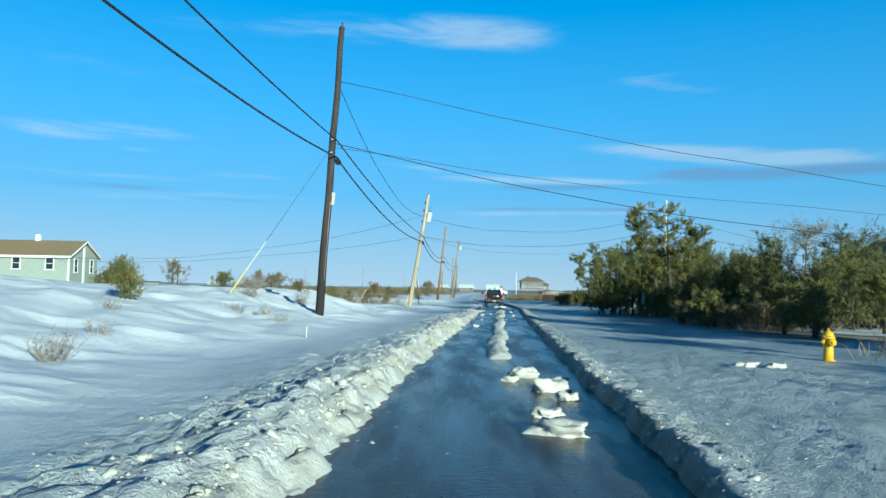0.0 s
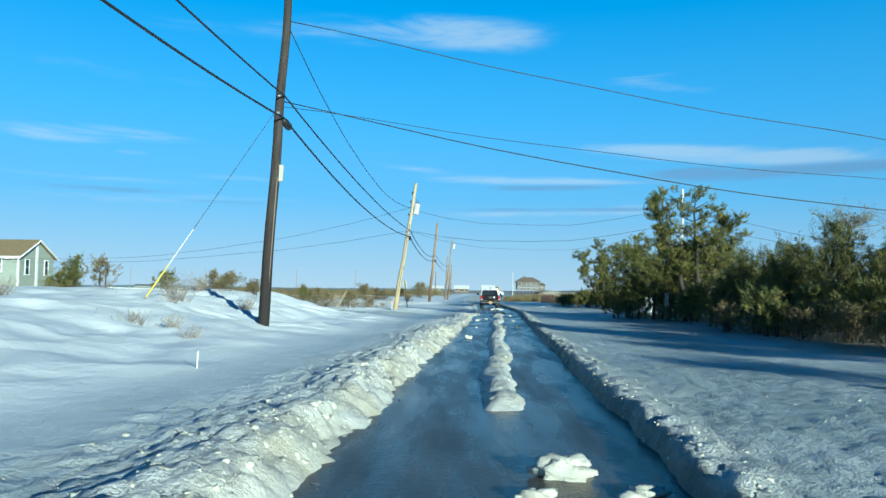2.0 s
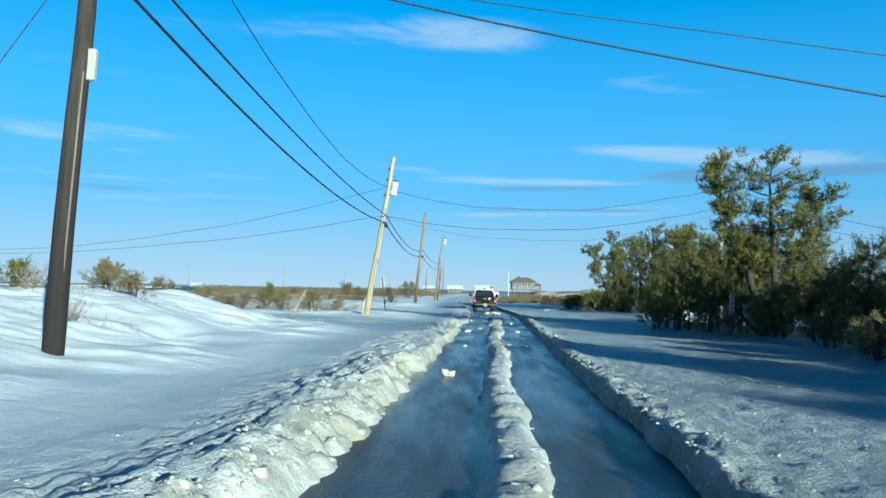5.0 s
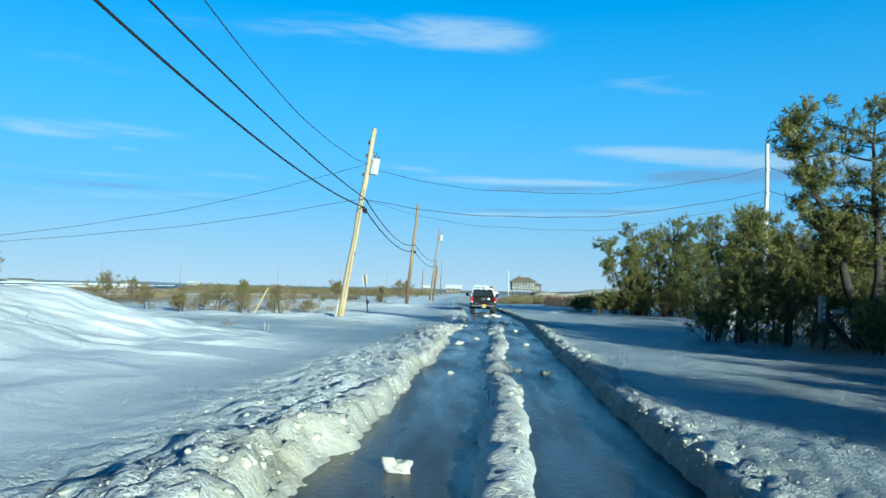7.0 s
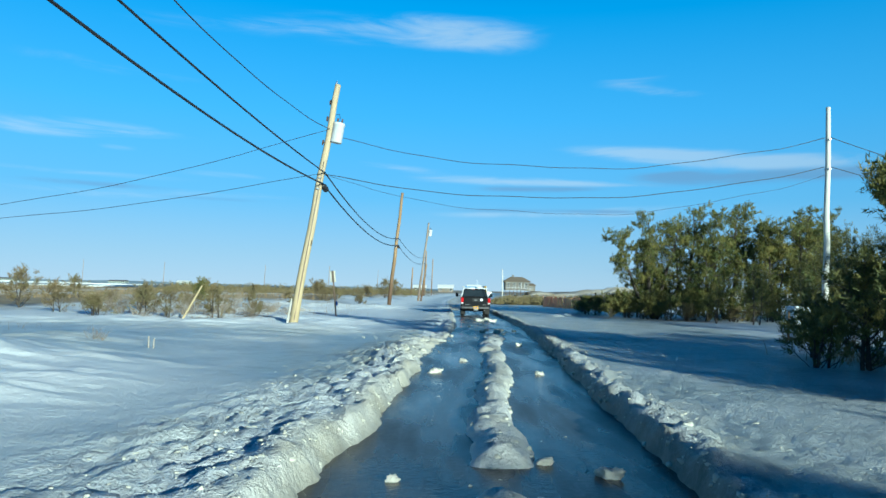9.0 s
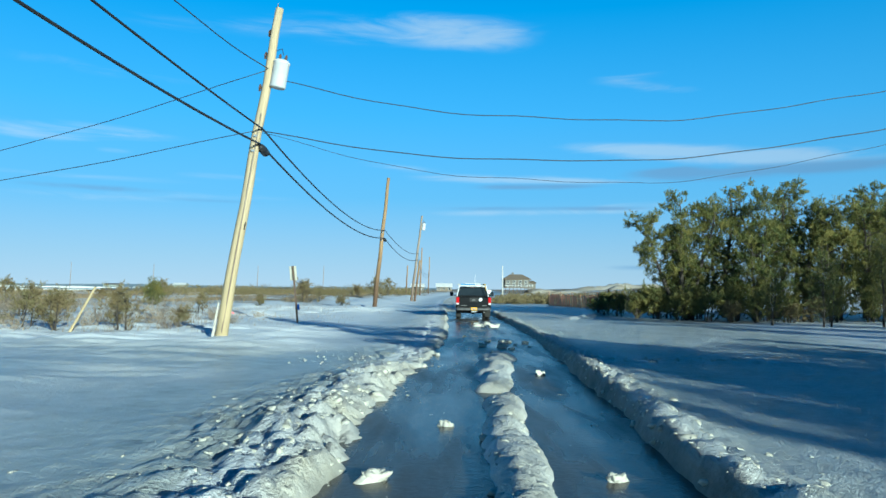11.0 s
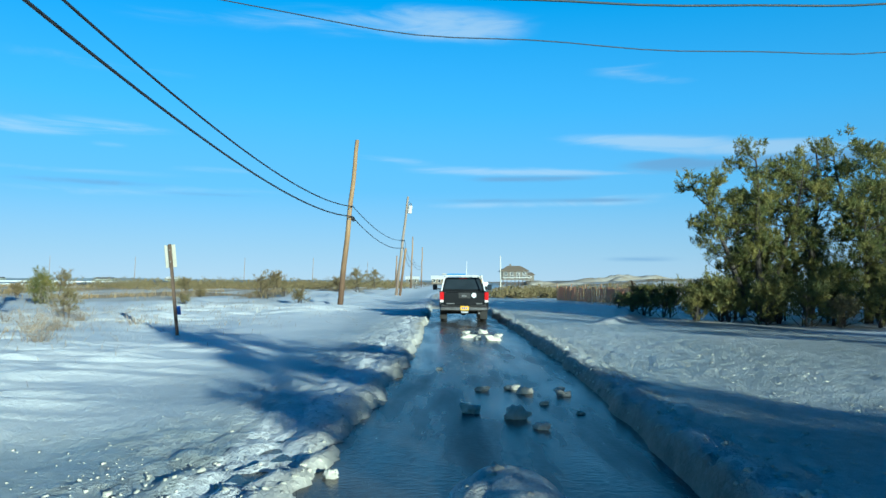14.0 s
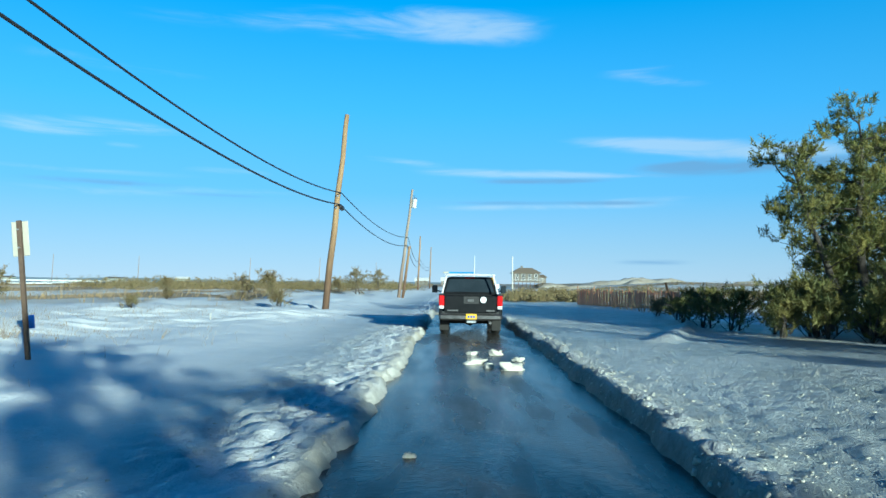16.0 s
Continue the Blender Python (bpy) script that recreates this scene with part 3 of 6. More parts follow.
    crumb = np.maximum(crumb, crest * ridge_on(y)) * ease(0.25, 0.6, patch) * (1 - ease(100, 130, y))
    wet = np.exp(-((rel - right - 0.05) / 0.15) ** 2) * (0.85 + 0.5 * grit) + np.exp(-((rel + left + 0.02) / 0.10) ** 2) * 0.7
    LAST["crumb"], LAST["wet"] = np.clip(crumb, 0, 1), np.clip(wet * (1 - ease(99, 103, y)), 0, 1)
    return base + h, np.clip(slush, 0, 1), np.clip(ice, 0, 1), np.clip(marsh, 0, 1)


def ground_at(x, y):
    return float(land(np.array([float(x)]), np.array([float(y)]))[0][0])


def steps(fine_from, fine_to, step, low, high, grow):
    """Coordinates at an even step in the middle that widen outwards."""
    mid = list(np.arange(fine_from, fine_to + step * 0.5, step))
    d, v = step, mid[-1]
    while v < high:
        d *= grow
        v += d
        mid.append(v)
    d, v = step, mid[0]
    while v > low:
        d *= grow
        v -= d
        mid.insert(0, v)
    return np.array(mid)


def grid_mesh(name, xs, ys, zs):
    nx, ny = xs.shape[1], xs.shape[0]
    me = bpy.data.meshes.new(name)
    co = np.stack((xs, ys, zs), -1).reshape(-1, 3).astype(np.float32)
    i, j = np.meshgrid(np.arange(nx - 1), np.arange(ny - 1))
    a = (j * nx + i).reshape(-1)
    quads = np.stack((a, a + 1, a + nx + 1, a + nx), -1).astype(np.int32)
    me.vertices.add(len(co))
    me.vertices.foreach_set("co", co.reshape(-1))
    me.loops.add(quads.size)
    me.loops.foreach_set("vertex_index", quads.reshape(-1))
    me.polygons.add(len(quads))
    me.polygons.foreach_set("loop_start", np.arange(0, quads.size, 4, dtype=np.int32))
    me.polygons.foreach_set("use_smooth", np.ones(len(quads), dtype=bool))
    me.update()
    me.validate()
    return me


# ---- ground: one sheet to the horizon ----
def bands(*rows):
    """Coordinates from band to band, each with a step of its own."""
    out = []
    for a, b, step in rows:
        out += list(np.linspace(a, b, max(2, int(round((b - a) / step))), endpoint=False))
    return out


low, high = steps(-13.0, -12.9, 0.22, -3800, -12.9, 1.09), steps(6.4, 6.5, 0.12, 6.4, 3800, 1.09)
rel_line = np.array([v for v in low if v < -13.01] + bands((-13.0, -5.4, 0.2), (-5.4, -3.4, 0.1), (-3.4, -1.0, 0.05), (-1.0, 1.2, 0.065), (1.2, 3.2, 0.05), (3.2, 6.4, 0.09)) + [v for v in high if v >= 6.4])
y_line = steps(-2.0, 92.0, 0.12, -400, 4200, 1.06)
REL, YY = np.meshgrid(rel_line, y_line)
XX = REL + road_x(YY)
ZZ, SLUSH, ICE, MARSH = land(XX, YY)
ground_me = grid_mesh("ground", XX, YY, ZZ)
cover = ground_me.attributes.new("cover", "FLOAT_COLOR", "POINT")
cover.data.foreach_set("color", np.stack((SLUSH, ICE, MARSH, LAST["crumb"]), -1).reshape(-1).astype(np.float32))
wet_layer = ground_me.attributes.new("wet", "FLOAT", "POINT")
wet_layer.data.foreach_set("value", LAST["wet"].reshape(-1).astype(np.float32))
ground_me.materials.append(M["ground"])
ground = tagged(new("ground", ground_me), "wind-packed snow over sandy ground with dry marsh grass", "ground", kind="structure")

# the ploughed carriageway: wet ice and melt water in the channel
ry = steps(-3.0, 100.0, 0.25, -60, 102, 1.1)
rr = np.linspace(-2.2, 2.2, 26)
RR, RY = np.meshgrid(rr, ry)
road_me = grid_mesh("road", RR + road_x(RY), RY, road_z(RY) + 0.012 * (fractal(RR * 1.3 + 20, RY * 0.35, 81, 3) - 0.5))
road_me.materials.append(M["slush"])
road = tagged(new("road", road_me), "flooded icy road surface with grey slush in a ploughed channel", "road", kind="structure")

# the bay, its far shore and the town on it
bay = Geo()
bay.add([(-3600, 190, 0.10), (-150, 205, 0.10), (-110, 420, 0.10), (-200, 1300, 0.10), (-3600, 1300, 0.10), (-72, 265, 0.10)], [(0, 1, 5, 2, 3, 4)])
water = solid("water", bay, M["sea"], "cold blue bay water beyond the marsh", "water", kind="structure")


def far_shore():
    g = Geo()
    n = 160
    pts = []
    for i in range(n + 1):
        a = radians(-62 + 62.5 * i / n)
        d = 1350
        z = 1.6 + 5.0 * float(fractal(np.array([i * 0.09]), np.array([2.0]), 91, 4)[0]) * (1 - 0.6 * i / n)
        x, y = d * math.sin(a), d * math.cos(a)
        pts += [(x, y, -2.0), (x * 1.01, y * 1.01, z), (x * 1.12, y * 1.12, z * 0.7)]
    fs = []
    for i in range(n):
        b = i * 3
        fs += [(b, b + 3, b + 4, b + 1), (b + 1, b + 4, b + 5, b + 2)]
    g.add(pts, fs)
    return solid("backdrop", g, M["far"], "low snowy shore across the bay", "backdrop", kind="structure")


far_shore()


def ice_floes():
    """Long white floes and breaking crests far out on the bay."""
    g = Geo()
    r = random.Random(211)
    for _ in range(46):
        y = 235 + 560 * r.random() ** 1.4
        x = -y * r.uniform(0.36, 0.85) - 10
        w, d = r.uniform(5, 34) * y / 300, r.uniform(0.5, 2.2) * y / 300
        n = 12
        rim = [(x + w * math.cos(6.283 * i / n) * r.uniform(0.8, 1.1), y + d * math.sin(6.283 * i / n) * r.uniform(0.7, 1.2)) for i in range(n)]
        g.add([(a, b, 0.08) for a, b in rim] + [(a, b, 0.24) for a, b in rim], [tuple(range(n, 2 * n))] + [(i, (i + 1) % n, n + (i + 1) % n, n + i) for i in range(n)])
    solid("ice_floes", g, M["trim"], "white ice floes drifting on the cold bay", "ice", kind="stuff")


ice_floes()

# ---- utility poles and overhead lines ----

def utility_pole(base, top, radius, material, label):
    base, top = Vector(base), Vector(top)
    length = (top - base).length
    turn = Vector((0, 0, 1)).rotation_difference(top - base).to_matrix().to_4x4()
    p = thing("utility_pole", Matrix.Translation(base) @ turn, label, "pole", "utility poles along the road")
    g = Geo()
    n = 14
    g.tube([(0.02 * math.sin(i * 1.3), 0.02 * math.cos(i * 1.7), -0.5 + (length + 0.5) * i / n) for i in range(n + 1)], [radius * (1 - 0.36 * i / n) for i in range(n + 1)], 12)
    part("shaft", g, material, p, smooth=True)
    return p


def bracket(pole, z, label="steel bolt bracket"):
    g = Geo()
    g.box((0, -0.02, z), (0.10, 0.36, 0.07), bevel=0.01)
    g.lathe([(0.03, -0.04), (0.05, 0), (0.03, 0.05)], (0.0, 0.2, z), sides=8)
    part("bracket", g, M["steel"], pole, label)


def transformer(pole, z, side):
    can = Geo()
    can.lathe([(0.17, 0), (0.235, 0.02), (0.24, 0.05), (0.24, 0.74), (0.255, 0.76), (0.255, 0.80), (0.20, 0.86), (0.06, 0.89)], (side * 0.34, 0, z), sides=20)
    c = part("transformer", can, M["can"], pole, "grey cylindrical transformer can", True)
    for a in (-0.09, 0.09):
        g = Geo()
        g.lathe([(0.035, 0), (0.05, 0.03), (0.03, 0.06), (0.05, 0.09), (0.03, 0.12), (0.045, 0.15), (0.015, 0.2)], (side * 0.34 + a, 0.05, z + 0.86), sides=8)
        part("bushing", g, M["porcelain"], c, "brown porcelain bushing")
    for h in (0.2, 0.6):
        part("hanger", Geo().box((side * 0.13, 0, z + h), (0.14, 0.10, 0.06), bevel=0.01), M["steel"], c)
    g = Geo()
    g.tube([(side * 0.34, 0.05, z + 1.05), (side * 0.25, 0.1, z + 1.25), (side * 0.08, 0.12, z + 1.15), (0.0, 0.16, z + 0.7)], 0.012, 5)
    part("jumper", g, M["cable"], c)


def cutout(pole, z, side):
    g = Geo()
    g.lathe([(0.02, 0), (0.045, 0.03), (0.03, 0.06), (0.045, 0.1), (0.03, 0.13), (0.045, 0.17), (0.02, 0.22)], (side * 0.2, 0.1, z), sides=8)
    g.box((side * 0.12, 0.06, z + 0.1), (0.22, 0.05, 0.05))
    part("insulator", g, M["porcelain"], pole, "dark porcelain insulator")


P0, T0 = (-4.97, 29.8, 0.30), (-4.30, 29.8, 12.75)
P1, T1 = (-3.40, 63.6, -0.15), (-1.84, 63.6, 9.9)
P2, T2 = (-1.87, 98.5, -0.10), (-0.90, 98.5, 10.0)
P3, T3 = (-0.28, 132.0, -0.2), (0.95, 132.0, 10.4)
P4, T4 = (-0.84, 195.0, -0.3), (-0.46, 195.0, 9.9)
P5, T5 = (0.26, 242.0, -0.3), (0.55, 242.0, 10.1)
PB, TB = (-6.6, -7.0, 0.3), (-6.3, -7.0, 12.3)
PR, TR = (19.3, 65.4, -0.1), (19.5, 65.4, 9.95)


def along(a, b, z):
    a, b = Vector(a), Vector(b)
    return a.lerp(b, (z - a.z) / (b.z - a.z))


pole = utility_pole(P0, T0, 0.185, M["pole_dark"], "dark creosoted wooden utility pole standing in drifted snow")
bracket(pole, 7.0)
bracket(pole, 7.55)
g = Geo()
g.box((0.20, -0.02, 5.05), (0.16, 0.12, 0.55), bevel=0.02)
part("meter_box", g, M["sign_back"], pole, "weathered pale metal box")
g = Geo()
g.box((0.12, -0.12, 1.9), (0.03, 0.025, 6.0), bevel=0.005)
part("conduit", g, M["pole_grey"], pole, "grey moulding strip")
g = Geo()
g.lathe([(0.03, 0), (0.05, 0.05), (0.03, 0.1), (0.05, 0.15), (0.02, 0.2)], (0, 0, 12.5), sides=8)
part("insulator", g, M["porcelain"], pole)

pole = utility_pole(P1, T1, 0.185, M["pole_new"], "leaning pale new wooden utility pole with a grey transformer")
transformer(pole, 7.75, 1)
for z in (7.6, 8.6, 9.3):
    cutout(pole, z, -1)
bracket(pole, 5.75)
bracket(pole, 6.2)
g = Geo()
g.lathe([(0.02, 0), (0.045, 0.04), (0.025, 0.09), (0.045, 0.14), (0.02, 0.2), (0.012, 0.32)], (-0.08, 0.0, 10.0), sides=8)
part("insulator", g, M["porcelain"], pole)
g = Geo()
g.box((0.14, -0.1, 3.5), (0.05, 0.02, 0.22), bevel=0.004)
part("tag", g, M["cable"], pole, "dark number tag with plain face")
g = Geo()
g.box((0.05, -0.17, 3.6), (0.035, 0.03, 6.6), bevel=0.006)
part("conduit", g, M["pole_grey"], pole, "grey ground-wire moulding")
g = Geo()
g.box((-0.22, -0.05, 0.35), (0.10, 0.12, 1.6), bevel=0.02, taper=0.4)
part("splint", g, M["pole_white"], pole, "pale split timber at the foot")

pole = utility_pole(P2, T2, 0.18, M["pole_two"], "weathered brown utility pole with a dark wet foot")
bracket(pole, 5.3)
bracket(pole, 5.9)
pole = utility_pole(P3, T3, 0.17, M["pole_grey"], "leaning grey utility pole carrying a transformer")
transformer(pole, 8.9, 1)
bracket(pole, 5.0)
g = Geo()
g.tube([(0.4, 0, -0.3), (0.42, 0, 5.2)], [0.14, 0.11], 10)
part("stub", g, M["pole_two"], pole, "shorter brace pole lashed alongside")
for a, b in ((P4, T4), (P5, T5), ((-3.4, 188, -0.3), (-3.1, 188, 6.0))):
    pole = utility_pole(a, b, 0.17, M["pole_two"], "distant brown wooden utility pole")
    bracket(pole, 5.2)
utility_pole(PB, TB, 0.185, M["pole_dark"], "dark creosoted wooden utility pole beside the road")
pole = utility_pole(PR, TR, 0.15, M["pole_white"], "bare pale wooden service pole among pines")
bracket(pole, 8.6)
bracket(pole, 7.3)
# poles of another line, far over the marsh
for x, y, h in ((-42, 330, 10), (-70, 340, 10), (-30, 420, 11), (-108, 330, 10), (-150, 350, 11)):
    pole = utility_pole((x, y, -0.3), (x + 0.4, y, h), 0.14, M["pole_grey"], "distant thin utility pole over the marsh")


def cable(a, b, sag, radius, material, label, splice=None, wave=0.0, name="overhead_cable"):
    a, b = Vector(a), Vector(b)
    n = 40
    pts = []
    for i in range(n + 1):
        t = i / n
        p = a.lerp(b, t)
        p.z -= sag * 4 * t * (1 - t) - wave * math.sin(t * 40) * 0.5 - wave * math.sin(t * 17 + 1)
        pts.append(p)
    ob = solid(name, Geo().tube(pts, radius, 6), material, label, "cable", "overhead lines", smooth=True)
    if splice is not None:
        p, q = pts[splice], pts[splice + 1]
        m = Matrix.Translation(p.lerp(q, 0.4)) @ (q - p).to_track_quat("Z", "Y").to_matrix().to_4x4()
        part("splice_case", Geo().lathe([(0.035, -0.40), (0.10, -0.32), (0.13, -0.24), (0.13, 0.24), (0.10, 0.32), (0.035, 0.40)], (0, 0, -0.09), m, 12), M["cable"], ob, "black ribbed splice case", True)
    return ob


thick, thin = "thick black communication cable between utility poles", "thin overhead service wire strung from a pole"
low = {k: along(a, b, z) for k, a, b, z in (("b", PB, TB, 7.35), ("0", P0, T0, 7.15), ("1", P1, T1, 5.75), ("2", P2, T2, 5.35), ("3", P3, T3, 5.0), ("4", P4, T4, 4.9), ("5", P5, T5, 5.0))}
high = {k: along(a, b, z) for k, a, b, z in (("b", PB, TB, 8.7), ("0", P0, T0, 7.85), ("1", P1, T1, 6.2), ("2", P2, T2, 5.95), ("3", P3, T3, 5.8), ("4", P4, T4, 5.6), ("5", P5, T5, 5.6))}
near = Vector((0.16, -0.05, 0))
for k, j, sag in (("b", "0", 0.75), ("0", "1", 0.75), ("1", "2", 0.8), ("2", "3", 0.7), ("3", "4", 1.3), ("4", "5", 0.9)):
    r = 0.034 if k in "b01" else 0.03
    cable(low[k] + near, low[j] + near, sag, r, M["cable"], thick, 0 if k in "01" else (0 if k == "2" else None))
    cable(high[k] + near, high[j] + near, sag * (0.6 if k in "b0" else 1.06 if k == "1" else 0.95), r * 0.85, M["cable"], thick)
cable(along(P0, T0, 10.3), along(P1, T1, 8.05), 1.6, 0.016, M["wire"], thin, wave=0.02)
cable(along(P0, T0, 10.35), (50.0, 37.9, 4.6), 0.9, 0.015, M["wire"], thin, wave=0.05)
cable(along(P0, T0, 7.7), (50.0, 30.6, 4.4), 2.35, 0.018, M["wire"], thin, wave=0.03)
cable(along(P0, T0, 7.5), (50.0, 30.8, 4.6), 1.2, 0.010, M["wire"], thin, wave=0.05)
cable(along(P1, T1, 7.75), along(PR, TR, 8.65), 1.38, 0.014, M["wire"], thin, wave=0.045)
cable(along(P1, T1, 6.15), along(PR, TR, 7.35), 1.2, 0.016, M["wire"], thin, wave=0.03)
cable(along(P1, T1, 6.1), along(PR, TR, 7.0), 1.7, 0.008, M["wire"], thin, wave=0.05)
cable(along(PR, TR, 8.65), (46.0, 70.0, 5.5), 1.0, 0.016, M["wire"], thin)
cable(along(PR, TR, 7.35), (46.0, 70.0, 4.8), 0.8, 0.016, M["wire"], thin)
cable(along(P1, T1, 8.0), (-42.0, 74.0, 4.2), 1.6, 0.012, M["wire"], thin, wave=0.03)
cable(along(P1, T1, 6.15), (-42.0, 73.5, 3.8), 1.0, 0.012, M["wire"], thin, wave=0.03)

# guy wire with its yellow guard
guy_foot, guy_top = Vector((-8.75, 29.6, 0.55)), along(P0, T0, 7.6)
guy_foot.z = ground_at(guy_foot.x, guy_foot.y) - 0.05
guy = solid("guy_wire", Geo().tube([guy_foot, guy_top], 0.010, 5), M["wire"], "slanting steel guy wire with a yellow guard anchored in snow", "guy wire")
d = (guy_top - guy_foot).normalized()
part("guard", Geo().tube([guy_foot + d * 0.1, guy_foot + d * 1.35], [0.027, 0.025], 8), M["guard"], guy, "bright yellow plastic guard")
part("sleeve", Geo().tube([guy_foot + d * 1.3, guy_foot + d * 2.75], [0.022, 0.020], 8), M["guard_white"], guy, "faded white plastic sleeve")

# ---- trees and shrubs ----


def limb(geo, start, way, length, r0, rng, bend=0.25, lift=0.1, n=5, sides=5):
    pts, radii = [Vector(start)], [r0]
    d = Vector(way).normalized()
    for i in range(n):
        d = (d + Vector((rng.uniform(-bend, bend), rng.uniform(-bend, bend), rng.uniform(-bend, bend) * 0.6 + lift))).normalized()
        pts.append(pts[-1] + d * length / n)
        radii.append(r0 * (1 - 0.85 * (i + 1) / n))
    geo.tube(pts, radii, sides, False)
    return pts


def tuft(points, faces, c, rng, size, count, up=0.25, width=0.062, spread=0.55):
    """A spray of narrow leaves round c, as three-cornered blades."""
    n = len(points)
    for _ in range(count):
        d = Vector((rng.gauss(0, 1), rng.gauss(0, 1), rng.gauss(0, 0.8) + up)).normalized()
        s = d.cross(Vector((rng.gauss(0, 1), rng.gauss(0, 1), rng.gauss(0, 1)))).normalized() * size * width * rng.uniform(0.6, 1.3)
        o = c + Vector((rng.gauss(0, spread), rng.gauss(0, spread), rng.gauss(0, 0.8 * spread))) * size
        e = o + d * size * rng.uniform(0.6, 1.25)
        points += [o - s, o + s, e]
        faces.append((n, n + 1, n + 2))
        n += 3


def plume(wood, P, F, start, rng, length):
    """An upright shoot with short needles close round it."""
    shoot = limb(wood, start, (rng.gauss(0, 0.35), rng.gauss(0, 0.35), 1), length * rng.uniform(0.5, 1.1), 0.01, rng, 0.15, 0.2, 4, 3)
    for i, e in enumerate(shoot[1:]):
        tuft(P, F, e, rng, 0.13 - 0.015 * i, 20, 0.9, 0.065)


def brush(P, F, start, way, rng, length, count):
    """A shoot clothed in short needles that point along it, thickest at its tip."""
    for i in range(3):
        c = start + way * length * (0.35 + 0.32 * i)
        n = len(P)
        for _ in range(count):
            d = (way * 1.1 + Vector((rng.gauss(0, 0.75), rng.gauss(0, 0.75), rng.gauss(0, 0.75)))).normalized()
            w = d.cross(Vector((rng.gauss(0, 1), rng.gauss(0, 1), rng.gauss(0, 1)))).normalized() * rng.uniform(0.009, 0.017)
            o = c + Vector((rng.gauss(0, 0.028), rng.gauss(0, 0.028), rng.gauss(0, 0.028)))
            P += [o - w, o + w, o + d * rng.uniform(0.10, 0.19)]
            F.append((n, n + 1, n + 2))
            n += 3


def pad(wood, P, F, c, rng, r, density):
    """A cushion of upturned needle shoots at the end of a branch, open below."""
    for k in range(int(6 * density)):
        way = Vector((rng.gauss(0, 0.65), rng.gauss(0, 0.65), abs(rng.gauss(0.85, 0.5)))).normalized()
        o = c + Vector((rng.gauss(0, 0.30), rng.gauss(0, 0.30), rng.gauss(0, 0.14))) * r
        if k % 3 == 0:
            limb(wood, c, o + way * 0.1 - c, (o - c).length + 0.1, 0.007, rng, 0.1, 0.0, 1, 3)
        brush(P, F, o, way, rng, r * rng.uniform(0.5, 1.05), 8)


def pine(seed, stems, bare=0.3, leaf="pine", density=1.0, dense=4.0, cushion=0.42):
    """A wind-shaped pitch pine: stems from one foot, open limbs, needles in separate cushions.
    A stem is its tip's offset in x and y, its height and its spread."""
    rng = random.Random(seed)
    t = thing("pine_tree", Matrix(), "wind-shaped green pitch pine with an open crown", "tree", "roadside pines")
    wood = Geo()
    P, F = [], []
    for dx, dy, tall, spread in stems:
        n = 9
        pts = []
        for i in range(n + 1):
            f = i / n
            sway = 0.10 * math.sin(f * 7 + seed) * tall / 5
            pts.append(Vector((dx * f ** 0.85 + sway + rng.uniform(-0.06, 0.06), dy * f + rng.uniform(-0.06, 0.06), -0.2 + (tall + 0.1) * f)))
        r0 = 0.026 * tall
        wood.tube(pts, [r0 * (1 - 0.86 * i / n) for i in range(n + 1)], 8, False)
        levels = int(tall * dense * (1 - bare))
        for k in range(levels):
            f = bare + (0.99 - bare) * (k + rng.random()) / levels
            i = min(int(f * n), n - 1)
            start = pts[i].lerp(pts[i + 1], f * n - i)
            g = (f - bare) / (1 - bare)
            reach = spread * (0.35 + 0.65 * math.sin(math.pi * min(1, 0.22 + 0.72 * g))) * rng.uniform(0.45, 1.15)
            a = k * 2.4 + rng.uniform(-0.6, 0.6)
            arm = limb(wood, start, (math.cos(a), math.sin(a), rng.uniform(-0.05, 0.4)), reach, 0.02 + 0.009 * reach, rng, 0.26, 0.05, 6, 4)
            for q in range(2, 7):
                if q < 6 and rng.random() < 0.5:
                    continue
                pad(wood, P, F, arm[q], rng, cushion * rng.uniform(0.7, 1.15), density)
                if rng.random() < 0.6:
                    w = limb(wood, arm[q], (rng.gauss(0, 1), rng.gauss(0, 1), rng.uniform(0.2, 1.2)), 0.35 + 0.25 * rng.random(), 0.012, rng, 0.3, 0.1, 3, 3)
                    pad(wood, P, F, w[-1], rng, cushion * 0.8, density)
        for e in pts[-2:]:
            pad(wood, P, F, e, rng, cushion, density)
    part("trunk", wood, M["bark"], t, smooth=True)
    crown = Geo()
    crown.v, crown.f = [tuple(v) for v in P], F
    part("crown", crown, M[leaf], t)
    return t


